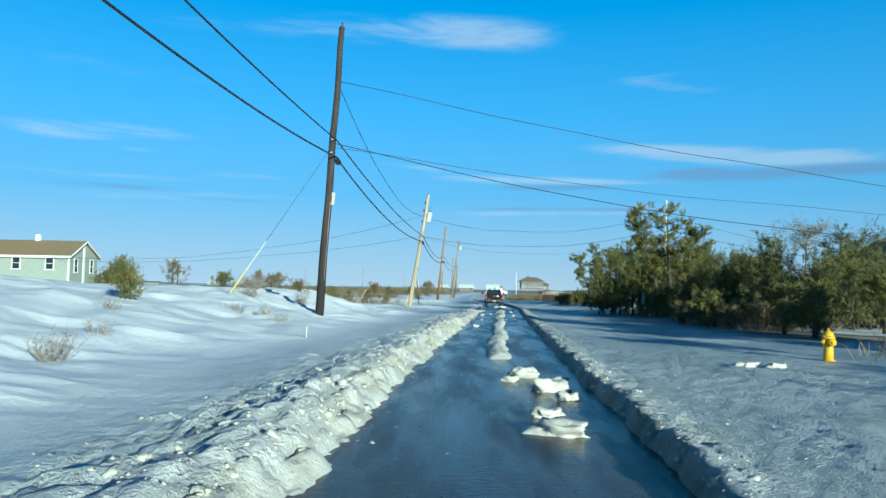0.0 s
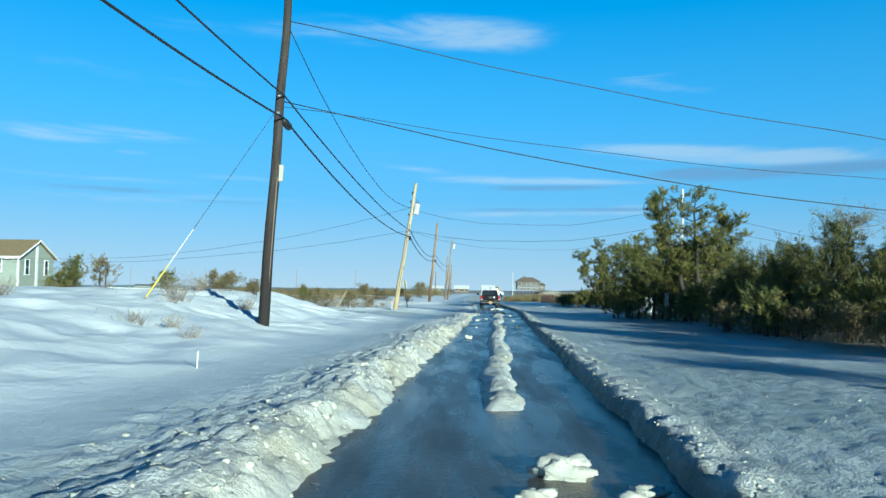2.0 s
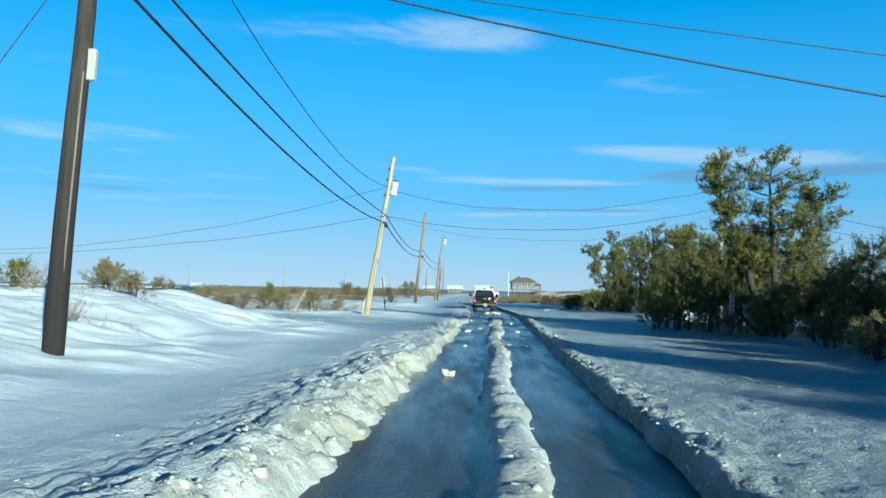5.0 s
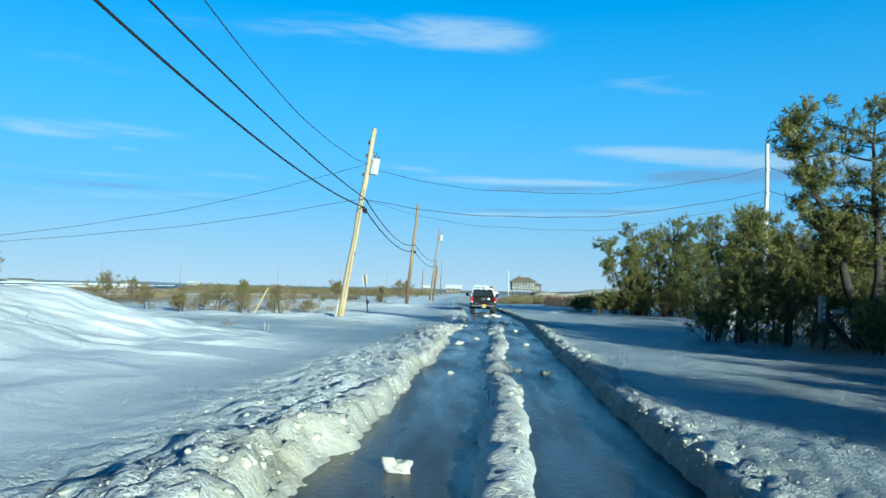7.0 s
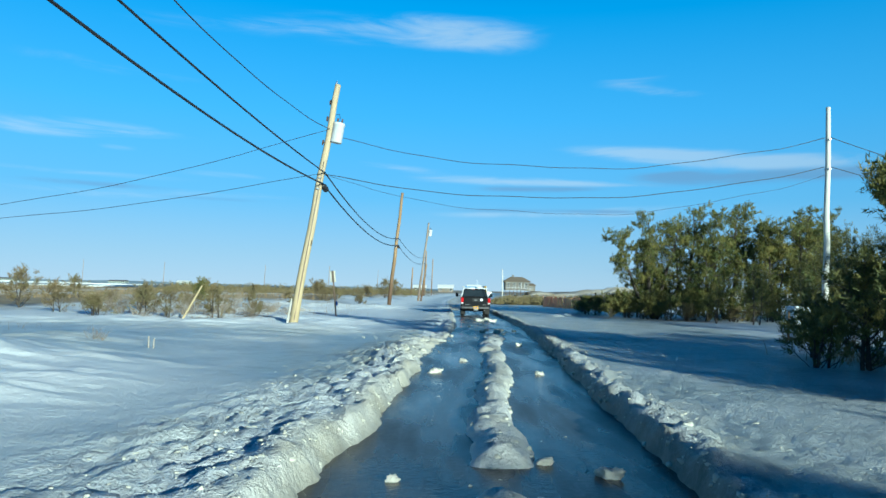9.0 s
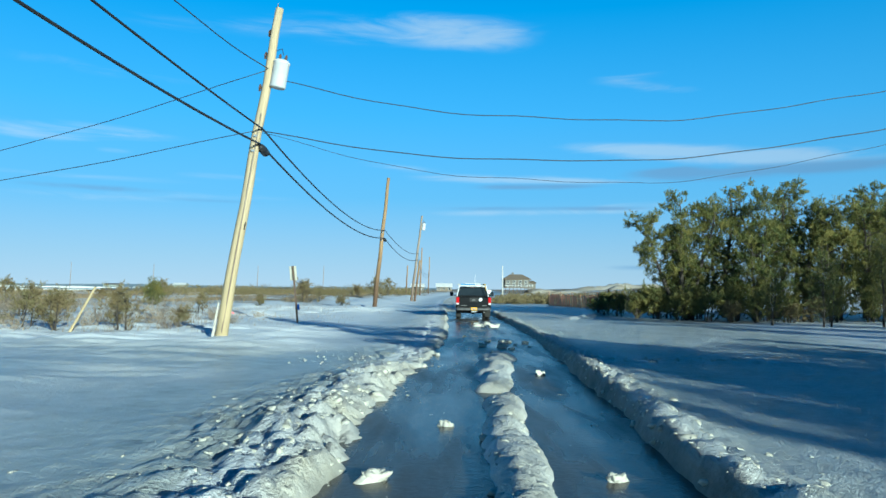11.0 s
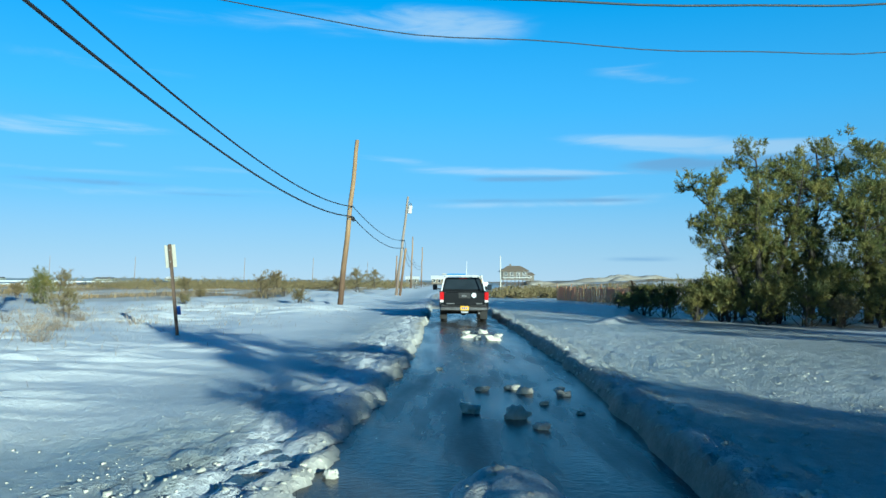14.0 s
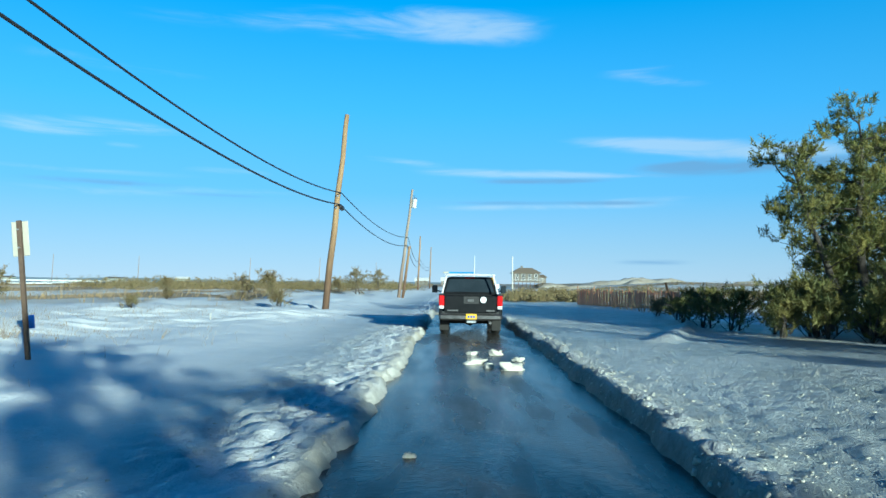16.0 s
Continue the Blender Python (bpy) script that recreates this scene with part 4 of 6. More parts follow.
def cedar(seed, tall, spread, leaf="cedar", density=1.0, name="cedar_tree", label="dense dark green red cedar with ragged edges", category="tree", group="roadside cedars", skirt=0.05):
    """A dense juniper: several stems and short upswept sprays from the ground up."""
    rng = random.Random(seed)
    t = thing(name, Matrix(), label, category, group)
    wood = Geo()
    P, F = [], []
    stems = rng.randint(2, 4)
    for s in range(stems):
        a = rng.uniform(0, 2 * math.pi)
        off = Vector((math.cos(a), math.sin(a), 0)) * spread * 0.30 * rng.random()
        h = tall * rng.uniform(0.68, 1.0) if s else tall
        trunk = limb(wood, off + Vector((0, 0, -0.15)), (rng.uniform(-0.2, 0.2), rng.uniform(-0.2, 0.2), 1), h, 0.03 * tall / 3 + 0.03, rng, 0.10, 0.25, 8, 6)
        count = int(h * 7.5)
        for k in range(count):
            f = skirt + (1 - skirt) * (k + rng.random()) / count
            i = min(int(f * 8), 7)
            start = trunk[i].lerp(trunk[i + 1], f * 8 - i)
            reach = spread * (0.30 + 0.70 * math.sin(math.pi * min(1, f + 0.12) ** 0.8)) * rng.uniform(0.30, 1.0) + 0.12
            b = rng.uniform(0, 2 * math.pi)
            arm = limb(wood, start, (math.cos(b), math.sin(b), rng.uniform(0.1, 0.9)), reach, 0.016, rng, 0.25, 0.18, 4, 3)
            for e in arm[2:] if reach > 0.7 else arm[1:]:
                c = e + Vector((rng.gauss(0, 0.08), rng.gauss(0, 0.08), rng.gauss(0, 0.06)))
                for _ in range(2):
                    way = Vector((math.cos(b) * 0.5 + rng.gauss(0, 0.5), math.sin(b) * 0.5 + rng.gauss(0, 0.5), abs(rng.gauss(0.7, 0.4)))).normalized()
                    brush(P, F, c + Vector((rng.gauss(0, 0.07), rng.gauss(0, 0.07), rng.gauss(0, 0.05))), way, rng, 0.24, int(6 * density))
            if f > 0.3 and tall > 1.8 and rng.random() < 0.4:
                plume(wood, P, F, arm[-1], rng, 0.16 * tall)
        plume(wood, P, F, trunk[-1], rng, 0.2 * tall)
    part("trunk", wood, M["bark"], t, smooth=True)
    crown = Geo()
    crown.v, crown.f = [tuple(v) for v in P], F
    part("crown", crown, M[leaf], t)
    return t


def bare_shrub(seed, tall, spread, count, label="leafless grey-brown shrub poking out of the snow", leaf="twig"):
    rng = random.Random(seed)
    t = thing("bare_shrub", Matrix(), label, "shrub", "leafless shrubs")
    wood = Geo()
    for _ in range(count):
        a = rng.uniform(0, 2 * math.pi)
        start = Vector((rng.gauss(0, 0.25), rng.gauss(0, 0.25), 0)) * spread * 0.6 + Vector((0, 0, -0.1))
        arm = limb(wood, start, (math.cos(a) * spread, math.sin(a) * spread, tall * 1.1), tall * rng.uniform(0.6, 1.1), 0.012, rng, 0.22, 0.05, 5, 3)
        for q in arm[2:]:
            for _ in range(2):
                limb(wood, q, (rng.gauss(0, 1), rng.gauss(0, 1), rng.uniform(0.2, 1.2)), tall * 0.3 * rng.uniform(0.5, 1.2), 0.006, rng, 0.3, 0.05, 3, 3)
    part("branchwork", wood, M[leaf], t)
    return t


def bare_tree(seed, tall, spread):
    rng = random.Random(seed)
    t = thing("bare_tree", Matrix(), "thin-crowned grey pine with sparse needles", "tree")
    wood = Geo()
    trunk = limb(wood, (0, 0, -0.2), (0.05, 0, 1), tall * 0.72, 0.14, rng, 0.06, 0.2, 8, 7)
    P, F = [], []
    for k in range(26):
        f = 0.78 + 0.22 * rng.random()
        start = trunk[min(int(f * 8), 8)]
        a = rng.uniform(0, 2 * math.pi)
        arm = limb(wood, start, (math.cos(a), math.sin(a), rng.uniform(0.0, 0.45)), spread * rng.uniform(0.5, 1.0), 0.04, rng, 0.2, 0.08, 6, 4)
        for q in arm[2:]:
            for _ in range(3):
                tw = limb(wood, q, (rng.gauss(0, 1), rng.gauss(0, 1), rng.uniform(0.1, 1.0)), 0.55 * rng.uniform(0.5, 1.2), 0.012, rng, 0.3, 0.05, 3, 3)
                if rng.random() < 0.8:
                    tuft(P, F, tw[-1], rng, 0.17, 7, 0.3, 0.10)
    part("trunk", wood, M["bark_grey"], t, smooth=True)
    crown = Geo()
    crown.v, crown.f = [tuple(v) for v in P], F
    part("crown", crown, M["brown_shrub"], t)
    return t


def put(ob, x, y, turn=0.0, size=1.0, sink=0.0, squash=1.0, label=""):
    m = Matrix.Translation((x, y, ground_at(x, y) - sink - 0.06 * size)) @ Matrix.Rotation(radians(turn), 4, "Z") @ Matrix.Diagonal((size, size, size * squash, 1))
    if ob.get("placed"):
        ob = copy_thing(ob, m)
    ob.matrix_basis = m
    ob["placed"] = 1
    if label:
        ob["label"] = label
    return ob


put(pine(5, ((-1.8, 0.6, 6.7, 1.2), (0.1, -0.2, 6.7, 2.0), (1.9, 0.2, 5.7, 1.8), (-3.3, 1.0, 3.8, 0.8)), 0.34, density=1.0, dense=5.6, cushion=0.40), 14.2, 46.3, label="many-stemmed wind-shaped pitch pine with a leaning limb")
pine_b = pine(8, ((0.7, 0.0, 6.0, 1.9), (-0.9, 0.3, 5.2, 1.5)), 0.18)
pine_c = pine(12, ((-0.3, 0.0, 6.6, 2.1), (1.2, -0.2, 5.4, 1.4)), 0.20)
pine_d = pine(21, ((-0.8, 0.3, 5.2, 1.8), (0.5, 0.1, 4.4, 1.5)), 0.15)
cedar_a, cedar_b, cedar_c = cedar(31, 3.4, 1.8), cedar(37, 2.6, 1.8), cedar(41, 4.2, 1.9)
cedar_t = cedar(43, 5.4, 2.3, density=0.7)
low_a = cedar(45, 1.3, 1.1, "cedar", 1.0, "juniper_shrub", "low spreading green juniper at the snow's edge", "shrub", "juniper shrubs")
low_b = cedar(47, 1.0, 1.0, "brown_shrub", 0.8, "brown_shrub", "low dry brown shrub in snow", "shrub", "brown shrubs")
low_c = cedar(49, 1.7, 1.2, "brown_shrub", 0.9, "brown_shrub", "rounded dry brown and green bush", "shrub", "brown shrubs")

# group round the big pine
for ob, x, y, turn, size in (
        (cedar_c, 13.6, 47.6, 10, 0.92), (cedar_a, 12.3, 47.4, 80, 0.95), (cedar_b, 11.2, 48.2, 200, 0.95), (cedar_a, 14.6, 42.6, 150, 0.8),
        (cedar_b, 16.2, 40.6, 20, 1.05), (cedar_a, 18.2, 41.2, 260, 1.0), (cedar_b, 18.6, 37.6, 120, 1.0), (cedar_c, 20.6, 40.2, 300, 0.85), (cedar_a, 22.2, 37.4, 30, 0.95),
        (cedar_b, 20.4, 34.2, 70, 1.15), (cedar_a, 23.4, 33.4, 210, 1.0), (cedar_c, 25.0, 38.0, 170, 0.9), (cedar_t, 29.0, 44.0, 0, 0.9), (cedar_t, 27.6, 40.0, 120, 0.85), (cedar_c, 30.6, 49.0, 10, 1.15), (cedar_t, 28.0, 35.0, 200, 0.8), (cedar_t, 33.0, 52.0, 40, 0.95), (cedar_b, 13.4, 49.8, 330, 1.1), (cedar_c, 15.4, 49.4, 90, 0.95),
        (cedar_a, 17.6, 48.6, 190, 0.85), (pine_d, 19.4, 45.6, 140, 0.7), (cedar_b, 19.8, 43.4, 10, 1.0), (cedar_c, 22.4, 43.6, 250, 0.85), (cedar_a, 26.6, 43.0, 60, 1.0),
        (cedar_b, 17.4, 51.6, 40, 0.8), (cedar_t, 17.6, 36.8, 90, 0.82), (cedar_t, 19.6, 32.8, 10, 0.85), (cedar_t, 17.4, 32.6, 130, 0.66), (cedar_t, 15.8, 40.4, 300, 0.72), (cedar_a, 15.0, 37.8, 200, 1.0), (cedar_a, 14.0, 40.0, 100, 0.9), (cedar_c, 25.4, 47.2, 15, 0.9), (cedar_a, 24.0, 29.6, 110, 0.95), (cedar_b, 21.6, 30.6, 310, 0.95),
        (low_b, 11.6, 34.6, 20, 1.0), (low_b, 12.2, 33.0, 120, 0.9), (low_a, 12.0, 31.2, 220, 1.15), (low_b, 12.0, 29.4, 10, 0.9), (low_b, 12.6, 27.6, 310, 1.1), (low_b, 12.6, 25.6, 60, 1.0), (low_a, 12.8, 23.8, 160, 1.2), (low_b, 12.4, 36.4, 200, 0.8), (low_a, 12.4, 38.4, 40, 0.9), (low_a, 13.8, 32.0, 0, 1.3), (low_a, 14.2, 29.6, 80, 1.4), (low_a, 14.4, 26.4, 190, 1.4), (low_a, 13.2, 43.4, 20, 1.4), (low_a, 14.9, 43.6, 120, 1.5), (cedar_b, 16.2, 43.0, 200, 0.8), (cedar_c, 15.6, 33.4, 40, 1.0), (cedar_c, 17.8, 31.0, 140, 1.0), (cedar_c, 19.6, 35.0, 240, 1.0), (cedar_c, 14.8, 36.4, 310, 0.85), (cedar_a, 17.0, 36.0, 340, 0.95), (cedar_a, 15.8, 29.0, 90, 0.9), (cedar_b, 17.6, 28.0, 130, 1.0), (cedar_b, 15.8, 34.4, 230, 0.8), (low_a, 14.0, 36.6, 330, 1.3), (cedar_b, 14.8, 38.0, 50, 0.75), (cedar_b, 18.8, 31.4, 290, 0.9),
        (low_a, 13.0, 44.0, 0, 1.0), (low_a, 14.4, 39.6, 100, 1.1), (low_a, 16.0, 37.4, 200, 1.1), (low_b, 13.4, 41.2, 30, 0.8), (low_b, 15.0, 36.0, 90, 0.9), (low_b, 17.0, 34.6, 10, 0.9),
        (low_a, 18.4, 33.4, 300, 1.0), (low_b, 16.4, 32.6, 170, 0.7), (low_a, 10.4, 48.6, 60, 0.9), (low_a, 11.6, 51.2, 160, 1.1), (low_b, 12.6, 46.0, 250, 0.8), (low_b, 19.4, 31.2, 80, 0.9)):
    put(ob, x, y, turn, size)
# group farther along
pine_w = pine(27, ((-2.6, 0.0, 5.6, 1.7), (-0.6, -0.3, 6.6, 1.9), (1.6, 0.2, 6.2, 1.8)), 0.30, density=1.0, dense=4.6)
for ob, x, y, turn, size in (
        (pine_w, 16.9, 82.8, 0, 1.0), (pine_w, 22.2, 83.6, 150, 1.12), (pine_w, 27.0, 83.0, 60, 1.05), (pine_c, 20.2, 85.8, 200, 1.16), (pine_b, 17.2, 85.6, 100, 0.9), (pine_c, 24.8, 86.4, 310, 1.15), (pine_c, 29.6, 85.4, 80, 1.1), (pine_d, 20.0, 81.2, 220, 1.0), (pine_d, 24.6, 81.4, 20, 1.05),
        (cedar_c, 20.4, 80.6, 95, 0.62), (cedar_c, 23.6, 80.4, 195, 0.7), (cedar_c, 27.0, 80.2, 295, 0.75), (cedar_b, 16.6, 81.2, 340, 0.75), (cedar_b, 18.2, 80.2, 140, 0.75), (cedar_b, 19.2, 81.6, 30, 0.9), (cedar_b, 22.0, 80.0, 250, 0.8), (cedar_a, 25.4, 79.8, 240, 0.7), (cedar_b, 28.4, 79.6, 40, 0.9),
        (cedar_c, 21.6, 87.6, 60, 1.0), (cedar_c, 18.6, 87.2, 160, 0.8), (cedar_b, 17.8, 83.4, 10, 0.9), (cedar_b, 16.0, 83.6, 70, 0.7),
        # nearer cedars, mostly out of view, added to shade the snow and the group's foot
        (cedar_t, 22.5, 63.0, 0, 0.9), (cedar_t, 25.2, 66.0, 90, 0.95), (cedar_c, 21.6, 58.6, 180, 1.0), (cedar_t, 24.8, 60.0, 270, 0.85), (cedar_t, 27.6, 69.0, 45, 0.95), (cedar_t, 20.8, 66.4, 130, 0.75), (cedar_t, 21.6, 70.0, 30, 0.78), (cedar_t, 23.8, 70.8, 110, 0.9), (cedar_t, 26.2, 73.4, 190, 0.9), (cedar_t, 29.4, 74.0, 280, 0.95), (cedar_t, 19.8, 73.2, 80, 0.60), (cedar_t, 22.4, 73.4, 160, 0.68), (cedar_t, 24.8, 75.0, 240, 0.72), (cedar_t, 18.4, 75.8, 320, 0.48), (cedar_t, 27.2, 76.0, 20, 0.75),
        (low_a, 13.4, 84.4, 50, 1.0), (low_a, 14.2, 83.0, 0, 1.1), (low_a, 13.7, 81.6, 130, 0.9), (low_a, 14.8, 81.4, 210, 1.15), (low_a, 15.6, 80.4, 33, 1.1), (low_a, 15.2, 82.6, 290, 1.3), (low_a, 16.8, 79.6, 83, 1.1), (low_b, 17.8, 79.0, 20, 1.0), (low_a, 19.0, 78.9, 133, 1.1), (low_a, 20.6, 79.0, 0, 1.1), (low_b, 21.8, 78.8, 50, 1.1), (low_a, 23.0, 78.8, 222, 1.2), (low_a, 24.6, 78.6, 12, 1.2), (low_b, 26.4, 78.8, 0, 1.2),
        (low_a, 12.9, 85.6, 75, 0.95), (low_a, 13.2, 88.6, 75, 0.9), (low_b, 13.9, 91.6, 15, 0.8), (low_b, 20.6, 78.4, 0, 0.9), (cedar_b, 30.2, 80.0, 0, 1.3), (pine_c, 30.6, 87.0, 60, 1.0), (low_b, 14.6, 97.0, 0, 0.7), (low_b, 15.8, 101.0, 0, 0.8)):
    put(ob, x, y, turn, size)
# behind and beside the start of the walk: the trees whose long shadows cross the snow
for ob, x, y, turn, size in ((pine_c, 23.0, -16.0, 0, 0.9), (pine_b, 21.0, -8.5, 90, 0.8), (pine_c, 23.0, 1.0, 10, 0.9), (cedar_c, 20.6, 5.0, 200, 0.9), (pine_d, 19.4, 11.0, 45, 1.0), (pine_b, 18.2, 14.6, 0, 0.95), (pine_d, 16.6, 16.6, 150, 1.05),
                              (cedar_c, 14.8, 17.4, 20, 0.62), (cedar_c, 15.9, 20.4, 140, 0.70), (cedar_c, 17.4, 22.8, 250, 0.72)):
    put(ob, x, y, turn, size)
sparse = bare_tree(63, 5.4, 1.3)
for x, y, turn, size in ((15.6, 6.0, 0, 1.0), (17.0, 9.4, 120, 1.1), (15.0, 13.0, 210, 0.85)):
    put(sparse, x, y, turn, size)
put(bare_tree(61, 9.4, 2.6), 26.4, 53.8)

# left side of the road
snow_bush = cedar(53, 1.9, 0.9, "cedar", 0.9, "cedar_tree", "small dark green cedar behind snow drifts", "tree", "cedars in the marsh")
put(cedar(59, 4.3, 1.6, "cedar", 2.6), -34.0, 73.4, 40, 1.0, label="broad ragged green cedar beside the house")
put(cedar_c, -33.4, 73.0, 200, 0.95)
put(cedar_b, -34.6, 72.6, 80, 1.1)
put(low_c, -14.8, 39.6, 30, 0.8)
put(low_a, -13.4, 43.0, 70, 0.8)
put(snow_bush, -9.6, 21.8, 0, 0.62)
put(low_c, -9.3, 41.4, 80, 0.55)
put(low_b, -8.1, 40.2, 10, 0.8)
for x, y, s in ((-22.4, 57.4, 1.0), (-28.2, 58.6, 0.8), (-10.6, 44.0, 0.8), (-12.2, 47.8, 0.9), (-18.4, 66, 0.6), (-11.8, 76.4, 0.9), (-14.2, 75.0, 1.1), (-16.6, 76.6, 1.0), (-9.6, 81.0, 0.6), (-20.4, 74.4, 1.2),
                (-23.8, 71.8, 0.6), (-9.0, 92.0, 0.6), (-12.0, 104.0, 0.7), (-26.0, 92.0, 1.0), (-9.4, 118.0, 0.8), (-15.4, 143.0, 2.1), (-8.6, 150, 1.5), (-4.6, 138, 1.5), (-21, 128, 1.3), (-6.2, 170, 1.6), (-29.0, 112.0, 1.2), (-17.5, 96.0, 0.9)):
    put(low_c if (x * 7 + y) % 3 < 2 else low_b, x, y, (x * 53 + y * 31) % 360, s)
put(snow_bush, -16.2, 91.6, 40, 0.9)
for ob, x, y, turn, s in ((low_c, -7.0, 65.4, 30, 0.78), (low_c, -8.9, 65.0, 160, 0.72), (low_c, -10.8, 66.4, 250, 0.8), (low_b, -5.8, 67.0, 80, 0.7), (low_b, -12.6, 66.0, 10, 1.0), (low_c, -14.8, 67.4, 70, 0.8), (low_b, -4.6, 100.0, 10, 0.9), (low_c, -9.6, 112.0, 10, 1.1)):
    put(ob, x, y, turn, s)
twig_a, twig_b, twig_c = bare_shrub(71, 0.8, 0.7, 26), bare_shrub(73, 0.55, 0.6, 16), bare_shrub(77, 1.1, 0.8, 34)
for ob, x, y, turn, s in ((twig_a, -5.6, 10.4, 0, 0.85), (twig_b, -6.4, 13.6, 40, 0.8), (twig_b, -6.9, 24.8, 0, 1.0), (twig_a, -5.8, 24.4, 90, 0.6), (twig_b, -4.9, 23.0, 200, 0.8), (twig_c, -8.4, 31.4, 0, 1.0), (twig_a, -6.4, 33.0, 0, 0.9),
                          (twig_b, -10.2, 35.6, 60, 0.8), (twig_a, -12.4, 28.0, 10, 1.0), (twig_b, -8.2, 18.0, 0, 0.9), (twig_c, -7.6, 69.4, 30, 1.0), (twig_a, -8.8, 66.8, 80, 1.0), (twig_c, -10.6, 71.6, 0, 1.1), (twig_a, -6.8, 74.6, 10, 0.8),
                          (twig_c, -12.6, 68.6, 140, 1.1), (twig_c, -14.4, 71.0, 240, 1.2), (twig_b, -5.4, 50.8, 0, 0.7), (twig_c, -16.0, 80.0, 0, 1.2), (twig_c, -11.8, 85.0, 50, 1.2), (twig_a, -9.6, 37.4, 0, 1.1), (twig_b, -7.6, 29.0, 0, 0.8),
                          (twig_a, -5.0, 70.6, 0, 0.8), (twig_c, -6.2, 72.4, 60, 0.7), (twig_a, -7.4, 76.4, 120, 0.8), (twig_c, -9.2, 74.2, 190, 0.9), (twig_a, -8.4, 79.6, 240, 0.8), (twig_b, -5.6, 77.4, 300, 0.9), (twig_b, -10.4, 78.4, 20, 1.1), (twig_c, -7.8, 67.4, 200, 0.8), (twig_a, -11.4, 69.4, 280, 1.0), (twig_c, -5.6, 65.2, 0, 0.6), (twig_b, -9.6, 63.8, 100, 1.2), (twig_c, 17.4, 31.4, 30, 1.0), (twig_a, 14.6, 34.6, 0, 1.1), (twig_c, 13.0, 52.4, 0, 1.0), (twig_c, 22.0, 29.0, 0, 1.1)):
    put(ob, x, y, turn, s)


def blades(name, label, spots, tall, material, seed, lean=0.35, wide=0.018):
    """Dry grass: many thin bent blades, far too many to count."""
    rng = random.Random(seed)
    g = Geo()
    xs, ys = np.array([s[0] for s in spots]), np.array([s[1] for s in spots])
    zs = land(xs, ys)[0]
    for (x, y, s), z in zip(spots, zs):
        h = tall * s * rng.uniform(0.5, 1.2)
        a = rng.uniform(0, 2 * math.pi)
        w = wide * rng.uniform(0.6, 1.6) * s
        dx, dy = rng.gauss(0.12, lean) * h, rng.gauss(0.05, lean) * h
        c, q = math.cos(a) * w, math.sin(a) * w
        n = len(g.v)
        mx, my, mz = x + dx * 0.42, y + dy * 0.42, z + h * 0.6
        g.v += [(x - c, y - q, z - 0.05), (x + c, y + q, z - 0.05), (mx + c * 0.7, my + q * 0.7, mz), (mx - c * 0.7, my - q * 0.7, mz), (x + dx, y + dy, z + h)]
        g.f += [(n, n + 1, n + 2, n + 3), (n + 3, n + 2, n + 4)]
    me = g.mesh(name, material)
    return tagged(new(name, me), label, "grass", kind="stuff")


rng = random.Random(101)
spots = []
while len(spots) < 60000:
    y = 92 + 190 * rng.random() ** 1.5
    x = float(road_x(y)) - 9 - (14 + y * 0.5) * rng.random()
    spots.append((x, y, 0.85 + y / 420))
xs, ys = np.array([s[0] for s in spots]), np.array([s[1] for s in spots])
keep = land(xs, ys)[3] > 0.25 + np.random.RandomState(3).rand(len(xs)) * 0.9
blades("marsh_grass", "tan dry marsh grass standing above the snow", [s for s, k in zip(spots, keep) if k], 0.40, M["straw"], 102, 0.35, 0.009)
spots = []
for cx, cy, r, n in ((12.7, 32.2, 0.3, 260), (12.9, 34.2, 0.25, 160), (13.4, 33.4, 0.5, 160), (15.0, 31.0, 0.7, 200), (16.6, 33.2, 0.7, 160), (13.2, 28.6, 0.6, 140), (13.0, 37.0, 0.6, 120), (12.8, 49.6, 0.8, 350), (14.0, 45.6, 0.9, 300), (16.0, 38.6, 1.0, 300), (11.6, 16.0, 0.7, 160), (13.0, 17.4, 0.8, 160), (15.0, 52.4, 1.2, 300)):
    spots += [(cx + rng.gauss(0, r), cy + rng.gauss(0, r), 1.0) for _ in range(n)]
for _ in range(9000):
    y = 100 + 150 * rng.random()
    spots.append((float(road_x(y)) + 10 + (y - 90) * 0.5 * rng.random(), y, 1.3))
blades("dry_grass", "tufts of pale dry grass at the foot of the trees", spots, 0.45, M["straw"], 103, 0.6, 0.008)
spots = []
for cx, cy, r, n in ((-9.0, 40.0, 1.5, 260), (-11, 38, 1.5, 260), (-14, 41, 2, 300), (-7, 25, 0.6, 60), (-6.2, 33.6, 0.8, 120), (-18, 46, 4, 700), (-26, 52, 6, 1200), (-8, 70, 2.2, 900), (-11, 74, 3, 1300), (-8, 80, 3, 800), (-12, 84, 4, 1300), (-7, 90, 3, 700), (-7, 65.6, 1.6, 500), (-16, 52, 4, 500)):
    spots += [(cx + rng.gauss(0, r), cy + rng.gauss(0, r * 0.7), 0.9) for _ in range(n)]
blades("drift_grass", "sparse dry grass stalks in the drifts", spots, 0.22, M["straw"], 104, 0.9, 0.004)


